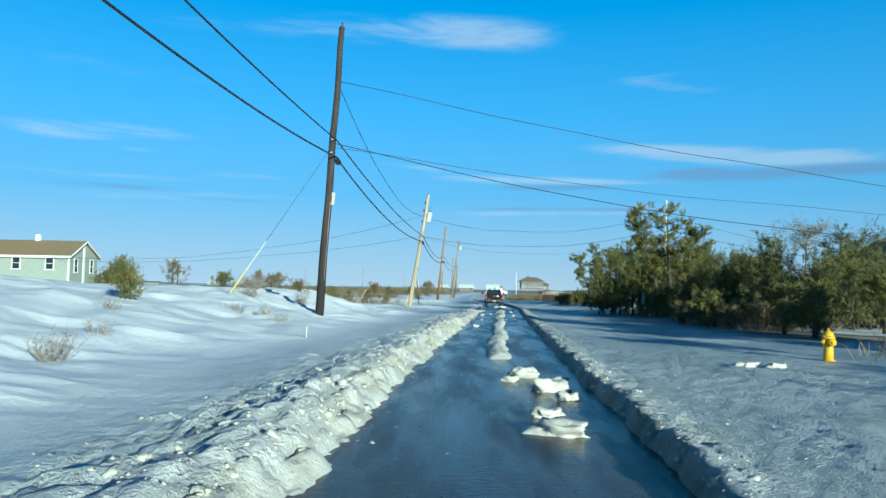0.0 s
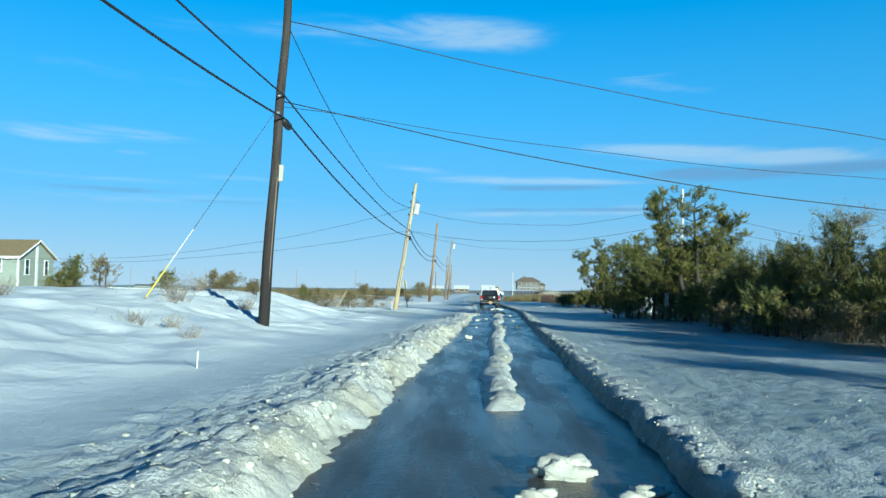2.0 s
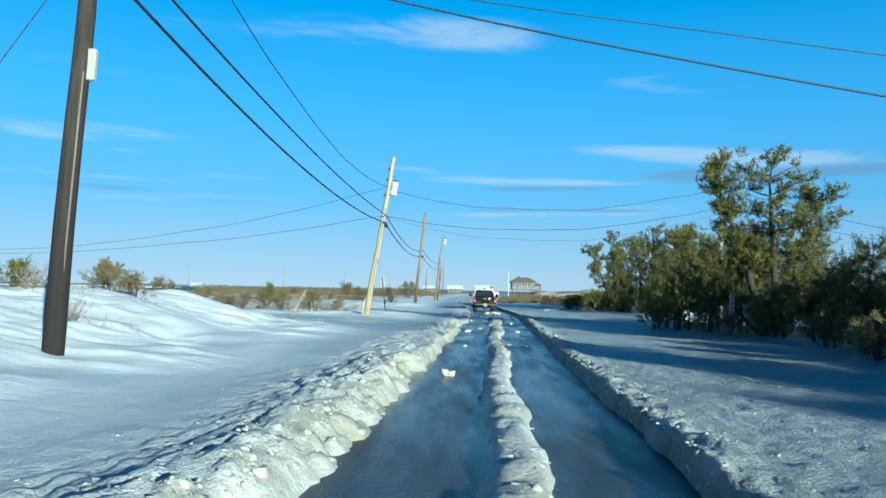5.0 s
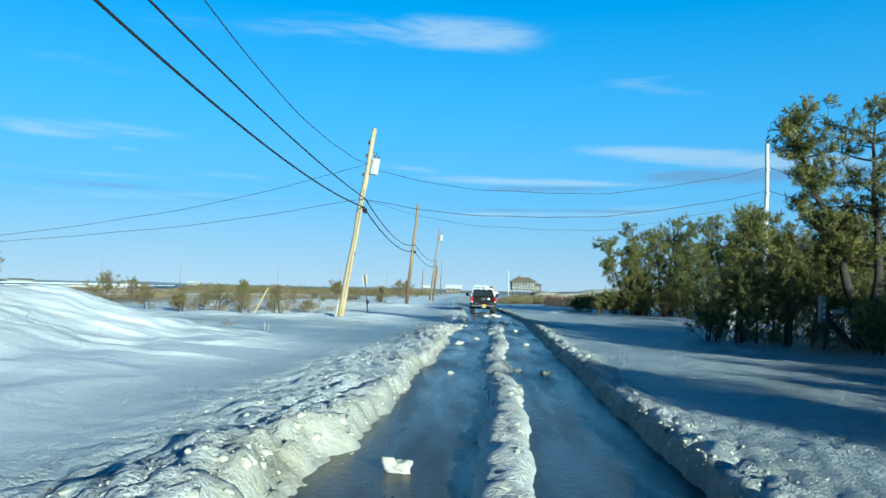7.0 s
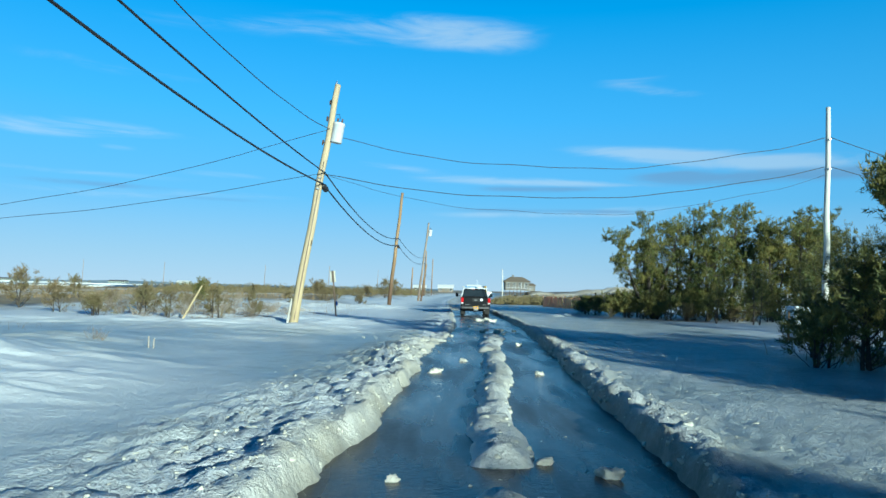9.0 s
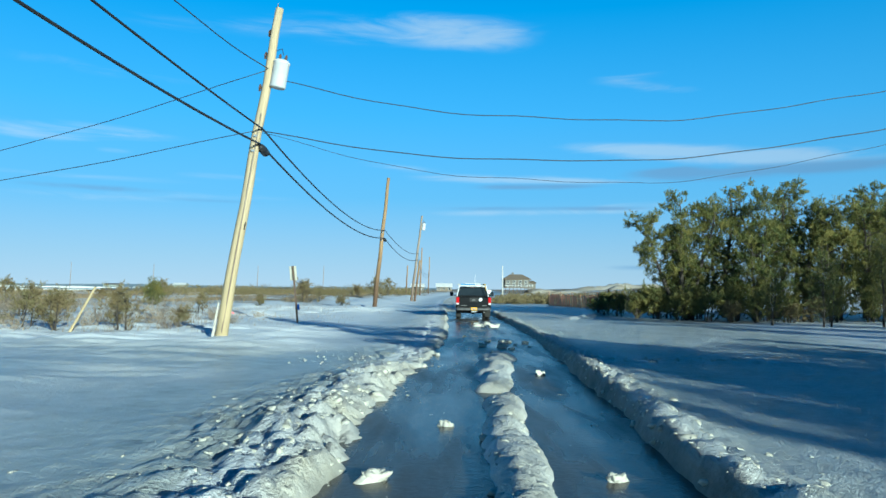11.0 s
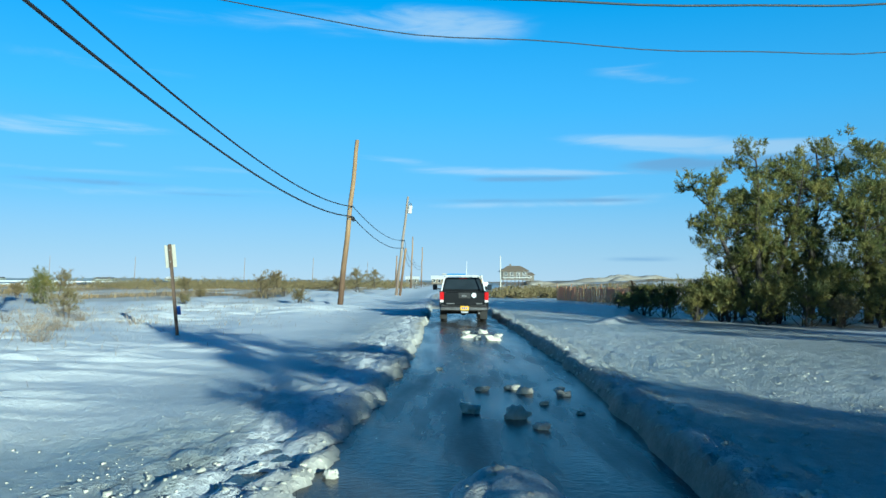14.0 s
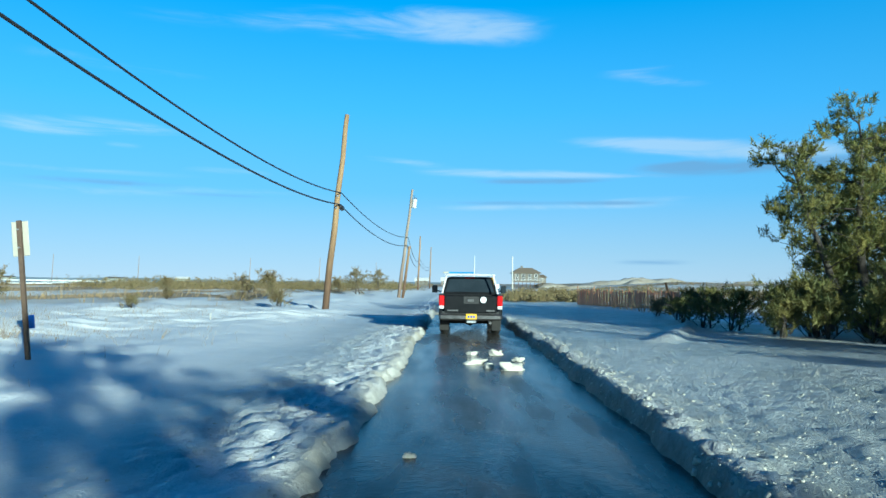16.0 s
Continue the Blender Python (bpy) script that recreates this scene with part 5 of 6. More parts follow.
def scrub(name, label, spots, seed, material):
    """Far brown scrub: many small leaf clumps in uneven heaps."""
    rng = random.Random(seed)
    P, F = [], []
    for x, y, s in spots:
        z = ground_at(x, y)
        for _ in range(26):
            c = Vector((x + rng.gauss(0, 1.1) * s, y + rng.gauss(0, 0.8) * s, z + min(abs(rng.gauss(0.0, 0.45)), 0.85) * s))
            tuft(P, F, c, rng, 0.26, 8, 0.2, 0.2)
    g = Geo()
    g.v, g.f = [tuple(v) for v in P], F
    return tagged(new(name, g.mesh(name, material)), label, "scrub", kind="stuff")


spots = []
for _ in range(330):
    y = 150 + 120 * rng.random()
    spots.append((-2 - y * 0.28 * rng.random() ** 1.0, y, rng.uniform(0.9, 1.9)))
for _ in range(70):
    y = 118 + 110 * rng.random()
    spots.append((float(road_x(y)) + 9 + 24 * rng.random() * (y / 130), y, rng.uniform(0.5, 1.2)))
for _ in range(70):
    y = 124 + 26 * rng.random()
    spots.append((10.2 + (y - 122) * 0.06 + 7.5 * rng.random(), y, rng.uniform(0.6, 1.0)))
scrub("scrub", "brown leafless scrub along the far marsh edge", spots, 111, M["brown_shrub"])

# ---- houses ----


def hip_or_gable(g, x0, x1, y0, y1, z, ridge, over, hip=0.0, thick=0.16):
    """A pitched roof with its ridge along x and some thickness."""
    a, b, c, d = x0 - over, x1 + over, y0 - over, y1 + over
    m = (c + d) / 2
    top = [(a, c, z), (b, c, z), (b, d, z), (a, d, z), (a + hip, m, ridge), (b - hip, m, ridge)]
    low = [(x, y, h - thick) for x, y, h in top]
    fs = [(0, 1, 5, 4), (2, 3, 4, 5)] + ([(1, 2, 5), (3, 0, 4)] if hip > 0 else [])
    g.add(top + low, fs + [tuple(6 + i for i in reversed(f)) for f in fs] + [(0, 6, 7, 1), (2, 8, 9, 3)] + ([(1, 7, 8, 2), (3, 9, 6, 0)] if hip > 0 else [(1, 7, 11, 5), (5, 11, 8, 2), (0, 4, 10, 6), (4, 3, 9, 10)]))
    return g


def house_window(parent, x, y, z, w, h, axis="y", sign=-1):
    """A window with frame, sill, pane and a muntin, on a wall that faces along the axis."""
    def b(geo, cx, cz, sx, sz, depth, out):
        if axis == "y":
            geo.box((x + cx, y + sign * out, z + cz), (sx, depth, sz), bevel=0.01)
        else:
            geo.box((x + sign * out, y + cx, z + cz), (depth, sx, sz), bevel=0.01)
        return geo
    win = part("window", b(Geo(), 0, 0, w, h, 0.05, 0.0), M["window"], parent)
    f = Geo()
    for cx, cz, sx, sz in ((-w / 2, 0, 0.10, h + 0.2), (w / 2, 0, 0.10, h + 0.2), (0, h / 2 + 0.05, w + 0.2, 0.10), (0, 0, w, 0.05)):
        b(f, cx, cz, sx, sz, 0.07, 0.02)
    part("frame", f, M["trim"], win)
    part("sill", b(Geo(), 0, -h / 2 - 0.06, w + 0.26, 0.09, 0.14, 0.05), M["trim"], win)


def beach_house():
    h = thing("house", pose(0, 0, 0), "single-storey grey sided beach house with a brown shingle roof", "house", "houses")
    x0, x1, y0, y1, z0, eave, ridge = -56.0, -39.3, 74.2, 80.2, 0.2, 4.25, 6.0
    g = Geo()
    m = (y0 + y1) / 2
    g.prism([(y0, z0), (y1, z0), (y1, eave), (m, ridge - 0.2), (y0, eave)], x0, x1)
    part("wall", g, M["siding"], h)
    board = Geo().box((0, 0, 0), (x1 - x0, 0.02, 0.03), bevel=0.004).mesh("clapboard", M["siding"])
    for i in range(20):
        ob = new("clapboard", board)
        ob.parent = h
        ob.matrix_basis = pose((x0 + x1) / 2, y0 - 0.012, z0 + 0.3 + i * 0.2)
    part("roof", hip_or_gable(Geo(), x0, x1, y0, y1, eave + 0.02, ridge, 0.35), M["roof"], h)
    part("fascia", Geo().box(((x0 + x1) / 2, y0 - 0.37, eave - 0.12), (x1 - x0 + 0.7, 0.05, 0.24)), M["trim"], h, "white eaves board")
    part("corner_board", Geo().box((x1 + 0.01, y0 - 0.01, (z0 + eave) / 2), (0.16, 0.16, eave - z0)), M["trim"], h)
    part("corner_board", Geo().box((x1 + 0.02, m, (z0 + ridge) / 2 - 0.2), (0.10, 0.34, ridge - z0 - 0.5)), M["trim"], h, "pale vertical chase on the gable")
    for sign, y in ((1, y0), (-1, y1)):
        rake = Geo()
        rake.tube([(x1 + 0.36, y - sign * 0.35, eave - 0.1), (x1 + 0.36, m, ridge - 0.1)], 0.09, 4)
        part("rake_board", rake, M["trim"], h)
    for x in (-41.3, -44.8, -48.4, -52.0):
        house_window(h, x, y0, 3.45, 0.85, 1.15)
    for y in (75.6, 78.9):
        house_window(h, x1 + 0.0, y, 3.3, 0.65, 1.35, "x", 1)
    g = Geo()
    g.box((-44.2, 77.0, 6.25), (0.45, 0.45, 0.7), bevel=0.03)
    part("vent", g, M["trim"], h)
    return h


beach_house()


def grey_house():
    h = thing("house", pose(0, 0, 0), "grey hip-roofed house half hidden behind cedars", "house", "houses")
    part("wall", Geo().box((42.5, 64, 2.4), (13, 9, 4.8)), M["brown_wall"], h)
    part("roof", hip_or_gable(Geo(), 36, 49, 59.5, 68.5, 4.8, 7.4, 0.5, 4.0), M["roof_grey"], h)
    part("dormer", Geo().box((41.2, 60.6, 5.9), (2.6, 1.6, 0.9), bevel=0.05), M["trim"], h, "white-faced dormer")
    for x in (38.0, 41.0, 44.0, 47.0):
        house_window(h, x, 59.5, 3.4, 1.0, 1.3)


grey_house()


def far_house(x, y, w, d, z, tall, ridge, wall, roof, hip, label):
    h = thing("house", pose(x, y, z), label, "house", "houses")
    part("wall", Geo().box((0, 0, tall / 2), (w, d, tall)), M[wall], h)
    part("roof", hip_or_gable(Geo(), -w / 2, w / 2, -d / 2, d / 2, tall, ridge, 0.5, hip), M[roof], h)
    n = max(2, int(w / 2.6))
    for k in range(n):
        for lv in range(2 if tall > 4.5 else 1):
            house_window(h, -w / 2 + (k + 0.5) * w / n, -d / 2, 1.7 + lv * 2.6, 1.2, 1.4)


def dune_house():
    """The large house on the dunes: hipped main block, lower wing, deck on piles and a chimney."""
    h = thing("house", pose(38.5, 380, 0.0), "large weathered shingle house on piles among dunes", "house", "houses")
    part("wall", Geo().box((0, 0, 4.2), (11.0, 9.0, 3.8), bevel=0.05), M["shingle"], h)
    part("roof", hip_or_gable(Geo(), -5.5, 5.5, -4.5, 4.5, 6.1, 8.4, 0.9, 3.6), M["brown_wall"], h, "dark hipped shingle roof")
    part("chimney", Geo().box((-1.6, 0.5, 8.5), (0.9, 0.9, 1.4), bevel=0.04), M["shingle"], h)
    part("wing", Geo().box((6.6, 1.0, 3.2), (4.0, 6.0, 2.6), bevel=0.05), M["shingle"], h)
    part("wing_roof", hip_or_gable(Geo(), 4.6, 8.6, -2.0, 4.0, 4.5, 5.6, 0.5, 1.2), M["brown_wall"], h)
    part("deck", Geo().box((0.6, -5.6, 2.2), (13.0, 2.6, 0.22), bevel=0.03), M["post"], h)
    for i in range(8):
        part("pile", Geo().tube([(-5.4 + i * 1.7, -6.6, -0.5), (-5.4 + i * 1.7, -6.6, 3.2)], 0.14, 6), M["sign_post"], h)
    part("rail", Geo().box((0.6, -6.75, 3.2), (13.0, 0.10, 0.12)), M["trim"], h, "pale deck rail")
    for i in range(4):
        for z in (3.4, 5.0):
            house_window(h, -4.1 + i * 2.7, -4.5, z, 1.2, 1.1)
    house_window(h, 6.6, -2.0, 3.3, 1.2, 1.1)


dune_house()
far_house(21.0, 430, 7, 6, 0.0, 3.0, 4.6, "trim", "trim", 0.0, "distant low white house beside the road")
far_house(6.0, 440, 8, 7, 0.0, 2.6, 4.4, "brown_wall", "trim", 0.0, "distant low house under a snowy roof")
far_house(-9.0, 470, 7, 7, 0.0, 2.6, 4.2, "shingle", "trim", 0.0, "distant low house under a snowy roof")
far_house(-330, 1000, 16, 12, 0.0, 3, 5.5, "siding", "trim", 0.0, "far pale house on the bay shore")
far_house(-420, 1010, 22, 12, 0.0, 2.5, 4.2, "siding", "roof_grey", 0.0, "far pale house on the bay shore")
far_house(-560, 1000, 30, 12, 0.0, 2.5, 4.0, "siding", "roof_grey", 0.0, "far pale house on the bay shore")

# pale sand heaped beside the dune house, and the low dunes beyond the scrub


def sand_dune(x0, x1, y0, deep, tall, fall, seed, material, label):
    """A long hummocky ridge that runs along x, broken by wind scours."""
    rows, cols = 12, 44
    u, v = np.meshgrid(np.linspace(0, 1, cols + 1), np.linspace(0, 1, rows + 1))
    rough = fractal(u * (x1 - x0) / 6.0, v * deep / 9.0, seed, 4)
    rise = np.sin(np.pi * v) ** 0.8 * np.sin(np.pi * np.clip(u * 1.02, 0, 1)) ** 0.6 * (1.15 - fall * u)
    me = grid_mesh("sand_dune", x0 + u * (x1 - x0), y0 + v * deep + 5 * (rough - 0.5), -0.6 + tall * rise * (0.55 + 0.9 * rough) + 0.3 * rough)
    me.materials.append(material)
    return tagged(new("sand_dune", me), label, "dune", "low dunes")


sand_dune(42, 60, 366, 24, 3.4, 0.75, 121, M["dune"], "pale bare sand dune beside the far house")
for x0, x1, y0, deep, tall, seed in ((50, 96, 300, 16, 2.9, 123), (82, 150, 318, 18, 3.3, 125), (130, 230, 330, 24, 3.6, 127), (60, 130, 380, 24, 4.2, 129), (34, 62, 280, 12, 1.7, 131)):
    sand_dune(x0, x1, y0, deep, tall, 0.15, seed, M["dune"], "low tan dune with dry grass and patches of snow")

# ---- the pickup truck ahead ----


def wheel(parent, x, y):
    m = pose(x, y, 0.40, 0, 90, 0)
    tyre = part("tyre", Geo().lathe([(0.24, -0.12), (0.36, -0.135), (0.40, -0.10), (0.41, 0), (0.40, 0.10), (0.36, 0.135), (0.24, 0.12)], (0, 0, 0), None, 28), M["rubber"], parent, "", True, m)
    part("rim", Geo().lathe([(0.06, -0.09), (0.2, -0.10), (0.245, -0.115), (0.245, 0.115), (0.2, 0.10), (0.06, 0.09)], (0, 0, 0), None, 20), M["steel"], tyre, "grey steel rim", True)
    return tyre


def arch(y0, y1, z0, z1, centres, r):
    """A side outline with round wheel openings."""
    pts = [(y0, z1), (y0, z0)]
    for c in centres:
        for k in range(9):
            a = math.pi * (1 - k / 8)
            pts.append((c + r * math.cos(a), max(z0, 0.40 + r * math.sin(a))))
    return pts + [(y1, z0), (y1, z1)]


def pickup():
    t = thing("pickup_truck", pose(5.06, 84.0, float(road_z(np.array([84.0]))[0]) - 0.02, 0, 0, -1.0), "black pickup truck with a white ladder rack standing in slush", "truck")
    for s in (-1, 1):
        part("side_panel", Geo().prism(arch(0.10, 2.30, 0.56, 1.27, (1.25,), 0.50), s * 0.90, s * 1.00), M["paint_black"], t)
        part("front_fender", Geo().prism(arch(2.34, 6.0, 0.50, 1.20, (5.05,), 0.50), s * 0.90, s * 0.99), M["paint_black"], t)
        part("bed_rail", Geo().box((s * 0.95, 1.2, 1.285), (0.13, 2.2, 0.04), bevel=0.012), M["plastic"], t)
        lamp = part("tail_lamp", Geo().box((s * 0.915, 0.085, 1.10), (0.17, 0.09, 0.34), bevel=0.02), M["lamp_red"], t, "red tail lamp")
        part("reversing_lens", Geo().box((s * 0.915, 0.045, 0.90), (0.15, 0.05, 0.10), bevel=0.012), M["lamp_white"], lamp, "clear reversing lens")
        part("mudflap", Geo().box((s * 0.84, 0.74, 0.34), (0.30, 0.02, 0.40), bevel=0.008), M["rubber"], t)
        mirror = part("mirror", Geo().box((s * 1.26, 4.02, 1.44), (0.20, 0.12, 0.27), bevel=0.03), M["plastic"], t)
        part("mirror_arm", Geo().tube([(s * 0.97, 4.06, 1.34), (s * 1.20, 4.06, 1.38)], 0.025, 6), M["plastic"], mirror)
        part("mirror_glass", Geo().box((s * 1.26, 3.955, 1.44), (0.16, 0.008, 0.22)), M["window"], mirror)
        part("side_window", Geo().add([(s * 0.965, 2.75, 1.34), (s * 0.965, 4.35, 1.34), (s * 0.795, 3.95, 1.78), (s * 0.80, 2.85, 1.80)], [(0, 1, 2, 3)]), M["window"], t)
        part("rack_post", Geo().tube([(s * 0.95, 1.95, 1.28), (s * 0.90, 2.05, 1.50), (s * 0.80, 2.10, 1.92)], [0.034, 0.030, 0.028], 8), M["rack"], t, "white rack upright")
        wheel(t, s * 0.84, 1.25)
        wheel(t, s * 0.84, 5.05)
    part("bed_floor", Geo().box((0, 1.2, 0.72), (1.80, 2.2, 0.10)), M["plastic"], t)
    part("bed_front", Geo().box((0, 2.28, 1.0), (1.80, 0.06, 0.54)), M["paint_black"], t)
    gate = part("tailgate", Geo().box((0, 0.11, 1.0), (1.66, 0.07, 0.54), bevel=0.025), M["paint_black"], t)
    part("tailgate_recess", Geo().box((0.02, 0.070, 1.13), (0.50, 0.02, 0.24), bevel=0.012), M["plastic"], gate, "dark recessed handle panel")
    part("handle", Geo().box((0.0, 0.055, 1.12), (0.20, 0.02, 0.09), bevel=0.01), M["chrome"], gate, "chrome latch")
    part("emblem", Geo().lathe([(0.02, 0), (0.10, 0.0), (0.10, 0.012), (0.02, 0.016)], (0.40, 0.072, 1.14), Matrix.Rotation(radians(90), 4, "X"), 14), M["rack"], gate, "plain round white emblem")
    for x, w in ((-0.56, 0.34), (0.62, 0.26)):
        part("badge", Geo().box((x, 0.072, 0.80), (w, 0.012, 0.05), bevel=0.004), M["chrome"], gate, "plain bar-shaped badge")
    part("bumper", Geo().box((0, 0.02, 0.60), (1.96, 0.22, 0.20), bevel=0.05), M["chrome"], t, "muddy chrome rear bumper")
    part("step_pad", Geo().box((0, 0.02, 0.71), (1.3, 0.20, 0.03), bevel=0.01), M["plastic"], t)
    plate = part("number_plate", Geo().box((0.02, -0.105, 0.62), (0.34, 0.012, 0.17), bevel=0.005), M["plate"], t, "yellow number plate with plain bars")
    for k in (-1, 0, 1):
        part("bar", Geo().box((0.02 + k * 0.085, -0.114, 0.615), (0.055, 0.006, 0.075)), M["sign_blue"], plate)
    hitch = part("hitch", Geo().box((0.02, 0.02, 0.46), (0.30, 0.30, 0.09), bevel=0.02), M["steel"], t, "steel towing hitch")
    part("tow_ball", Geo().lathe([(0.02, 0), (0.02, 0.05), (0.04, 0.08), (0.03, 0.12), (0.01, 0.13)], (0.02, -0.08, 0.50), None, 10), M["chrome"], hitch)
    part("axle", Geo().tube([(-0.75, 1.25, 0.40), (-0.15, 1.25, 0.40), (0, 1.25, 0.42), (0.15, 1.25, 0.40), (0.75, 1.25, 0.40)], [0.06, 0.07, 0.16, 0.07, 0.06], 10), M["rubber"], t)
    part("chassis", Geo().box((0, 3.0, 0.52), (1.1, 5.6, 0.16), bevel=0.03), M["rubber"], t)
    part("exhaust", Geo().tube([(0.62, 0.1, 0.42), (0.62, 1.0, 0.42)], 0.045, 10), M["chrome"], t)
    cab = Geo()
    b = [(-0.97, 2.36, 0.55), (0.97, 2.36, 0.55), (0.97, 4.62, 0.55), (-0.97, 4.62, 0.55)]
    w = [(-0.98, 2.36, 1.28), (0.98, 2.36, 1.28), (0.98, 4.62, 1.22), (-0.98, 4.62, 1.22)]
    r = [(-0.78, 2.58, 1.84), (0.78, 2.58, 1.84), (0.76, 3.95, 1.82), (-0.76, 3.95, 1.82)]
    q = [(-0.66, 2.66, 1.885), (0.66, 2.66, 1.885), (0.64, 3.85, 1.87), (-0.64, 3.85, 1.87)]
    ring = [(i, (i + 1) % 4, 4 + (i + 1) % 4, 4 + i) for i in range(4)]
    cab.add(b + w + r + q, ring + [tuple(v + 4 for v in f) for f in ring] + [tuple(v + 8 for v in f) for f in ring] + [(3, 2, 1, 0), (12, 13, 14, 15)])
    c = part("cab", cab, M["paint_black"], t)
    part("rear_window", Geo().add([(-0.84, 2.372, 1.36), (0.84, 2.372, 1.36), (0.72, 2.545, 1.80), (-0.72, 2.545, 1.80)], [(0, 1, 2, 3)]), M["window"], c, "dark tinted rear window")
    part("third_brake_lamp", Geo().box((0, 2.55, 1.845), (0.34, 0.05, 0.04), bevel=0.01), M["lamp_red"], c, "red high-level brake lamp")
    part("windscreen", Geo().add([(-0.88, 4.60, 1.28), (0.88, 4.60, 1.28), (0.72, 3.98, 1.79), (-0.72, 3.98, 1.79)], [(0, 1, 2, 3)]), M["window"], c)
    part("seat_back", Geo().box((-0.42, 2.9, 1.42), (0.46, 0.16, 0.4), bevel=0.05), M["plastic"], c)
    part("bonnet", Geo().box((0, 5.30, 1.0), (1.86, 1.4, 0.46), bevel=0.08), M["paint_black"], t)
    part("grille", Geo().box((0, 6.02, 0.85), (1.80, 0.08, 0.5), bevel=0.03), M["chrome"], t)
    for y, x0, x1 in ((2.10, -0.86, 0.86), (3.6, -0.80, 0.80)):
        part("rack_bar", Geo().tube([(x0, y, 1.94), (0, y, 1.96), (x1, y, 1.94)], 0.024, 8), M["rack"], t, "white rack crossbar")
    for s in (-1, 1):
        part("rack_rail", Geo().tube([(s * 0.78, 2.0, 1.95), (s * 0.74, 3.7, 1.95)], 0.02, 8), M["rack"], t)
    board = part("light_bar", Geo().box((-0.30, 2.12, 2.02), (0.86, 0.10, 0.05), bevel=0.015), M["blue_board"], t, "blue bar across the rack")
    part("end_cap", Geo().box((-0.82, 2.12, 2.02), (0.20, 0.10, 0.055), bevel=0.015), M["sign_back"], board, "pale end cap")
    part("antenna", Geo().tube([(0.16, 2.9, 1.86), (0.17, 2.88, 2.62)], [0.016, 0.008], 6), M["rack"], t, "pale whip antenna")


pickup()


def service_truck():
    """A small white and yellow lorry far down the road."""
    t = thing("service_truck", pose(12.6, 190, ground_at(12.6, 190), 0, 0, 15), "distant white and yellow service truck parked by the road", "truck")
    part("cab", Geo().box((0, 4.2, 1.5), (2.0, 1.8, 1.9), bevel=0.15), M["trim"], t)
    part("bed", Geo().box((0, 1.6, 1.1), (2.1, 3.4, 0.8), bevel=0.08), M["trim"], t)
    part("boom", Geo().tube([(0.1, 0.6, 1.6), (0.5, 2.4, 2.5), (0.6, 4.0, 2.5)], 0.18, 8), M["yellow"], t, "yellow folded boom")
    for x in (-0.9, 0.9):
        for y in (0.9, 4.4):
            part("tyre", Geo().lathe([(0.2, -0.12), (0.42, -0.12), (0.45, 0), (0.42, 0.12), (0.2, 0.12)], (0, 0, 0), None, 16), M["rubber"], t, "", True, pose(x, y, 0.45, 0, 90, 0))


service_truck()
utility_pole((15.9, 190, -0.4), (15.85, 190, 6.2), 0.13, M["pole_white"], "distant pale post beside the road")

# ---- roadside things ----


def hydrant():
    x, y = 9.08, 15.3
    h = thing("fire_hydrant", pose(x, y, ground_at(x, y) - 0.03, 0, 0, 20), "bright yellow fire hydrant standing in snow", "hydrant")
    part("barrel", Geo().lathe([(0.15, 0), (0.15, 0.04), (0.105, 0.05), (0.10, 0.40), (0.115, 0.43), (0.115, 0.50), (0.135, 0.51), (0.135, 0.55), (0.11, 0.56)], sides=20), M["yellow"], h, "", True)
    part("bonnet", Geo().lathe([(0.12, 0.555), (0.118, 0.60), (0.09, 0.655), (0.05, 0.68), (0.03, 0.685), (0.028, 0.73), (0.01, 0.735)], sides=20), M["yellow"], h, "", True)
    for a, r, z, ln in ((0, 0.05, 0.44, 0.17), (180, 0.05, 0.44, 0.17), (250, 0.075, 0.44, 0.19)):
        m = Matrix.Rotation(radians(a), 4, "Z") @ Matrix.Translation((0, 0, z)) @ Matrix.Rotation(radians(90), 4, "Y")
        n = part("nozzle", Geo().lathe([(r * 0.8, 0.06), (r * 0.8, ln - 0.05), (r * 1.15, ln - 0.045), (r * 1.15, ln), (r * 0.4, ln + 0.005), (r * 0.4, ln + 0.03)], m=m, sides=14), M["yellow"], h, "", True)
    for k in range(6):
        w = 2 * math.pi * k / 6
        part("bolt", Geo().lathe([(0.014, 0), (0.014, 0.03)], (0.125 * math.cos(w), 0.125 * math.sin(w), 0.545), None, 6), M["steel"], h)


hydrant()


def road_sign():
    base, top = Vector((-3.02, 73.8, -0.25)), Vector((-3.30, 73.8, 2.42))
    turn = Vector((0, 0, 1)).rotation_difference(top - base).to_matrix().to_4x4()
    s = thing("road_sign", Matrix.Translation(base) @ turn, "leaning brown post carrying a pale sign seen from behind", "sign")
    post = Geo()
    post.box((0, 0, 1.33), (0.075, 0.075, 2.70), bevel=0.008)
    part("post", post, M["sign_post"], s)
    panel = part("panel", Geo().box((-0.02, 0.055, 2.36), (0.30, 0.02, 0.62), bevel=0.008), M["sign_back"], s, "pale sign panel turned away")
    for z in (2.2, 2.52):
        part("bolt", Geo().lathe([(0.015, 0), (0.015, 0.02)], (0, -0.04, z), Matrix.Rotation(radians(90), 4, "X"), 6), M["steel"], panel)
    part("plate", Geo().box((0.07, 0.055, 0.88), (0.12, 0.015, 0.24), bevel=0.005), M["sign_blue"], s, "small blue plate")


road_sign()


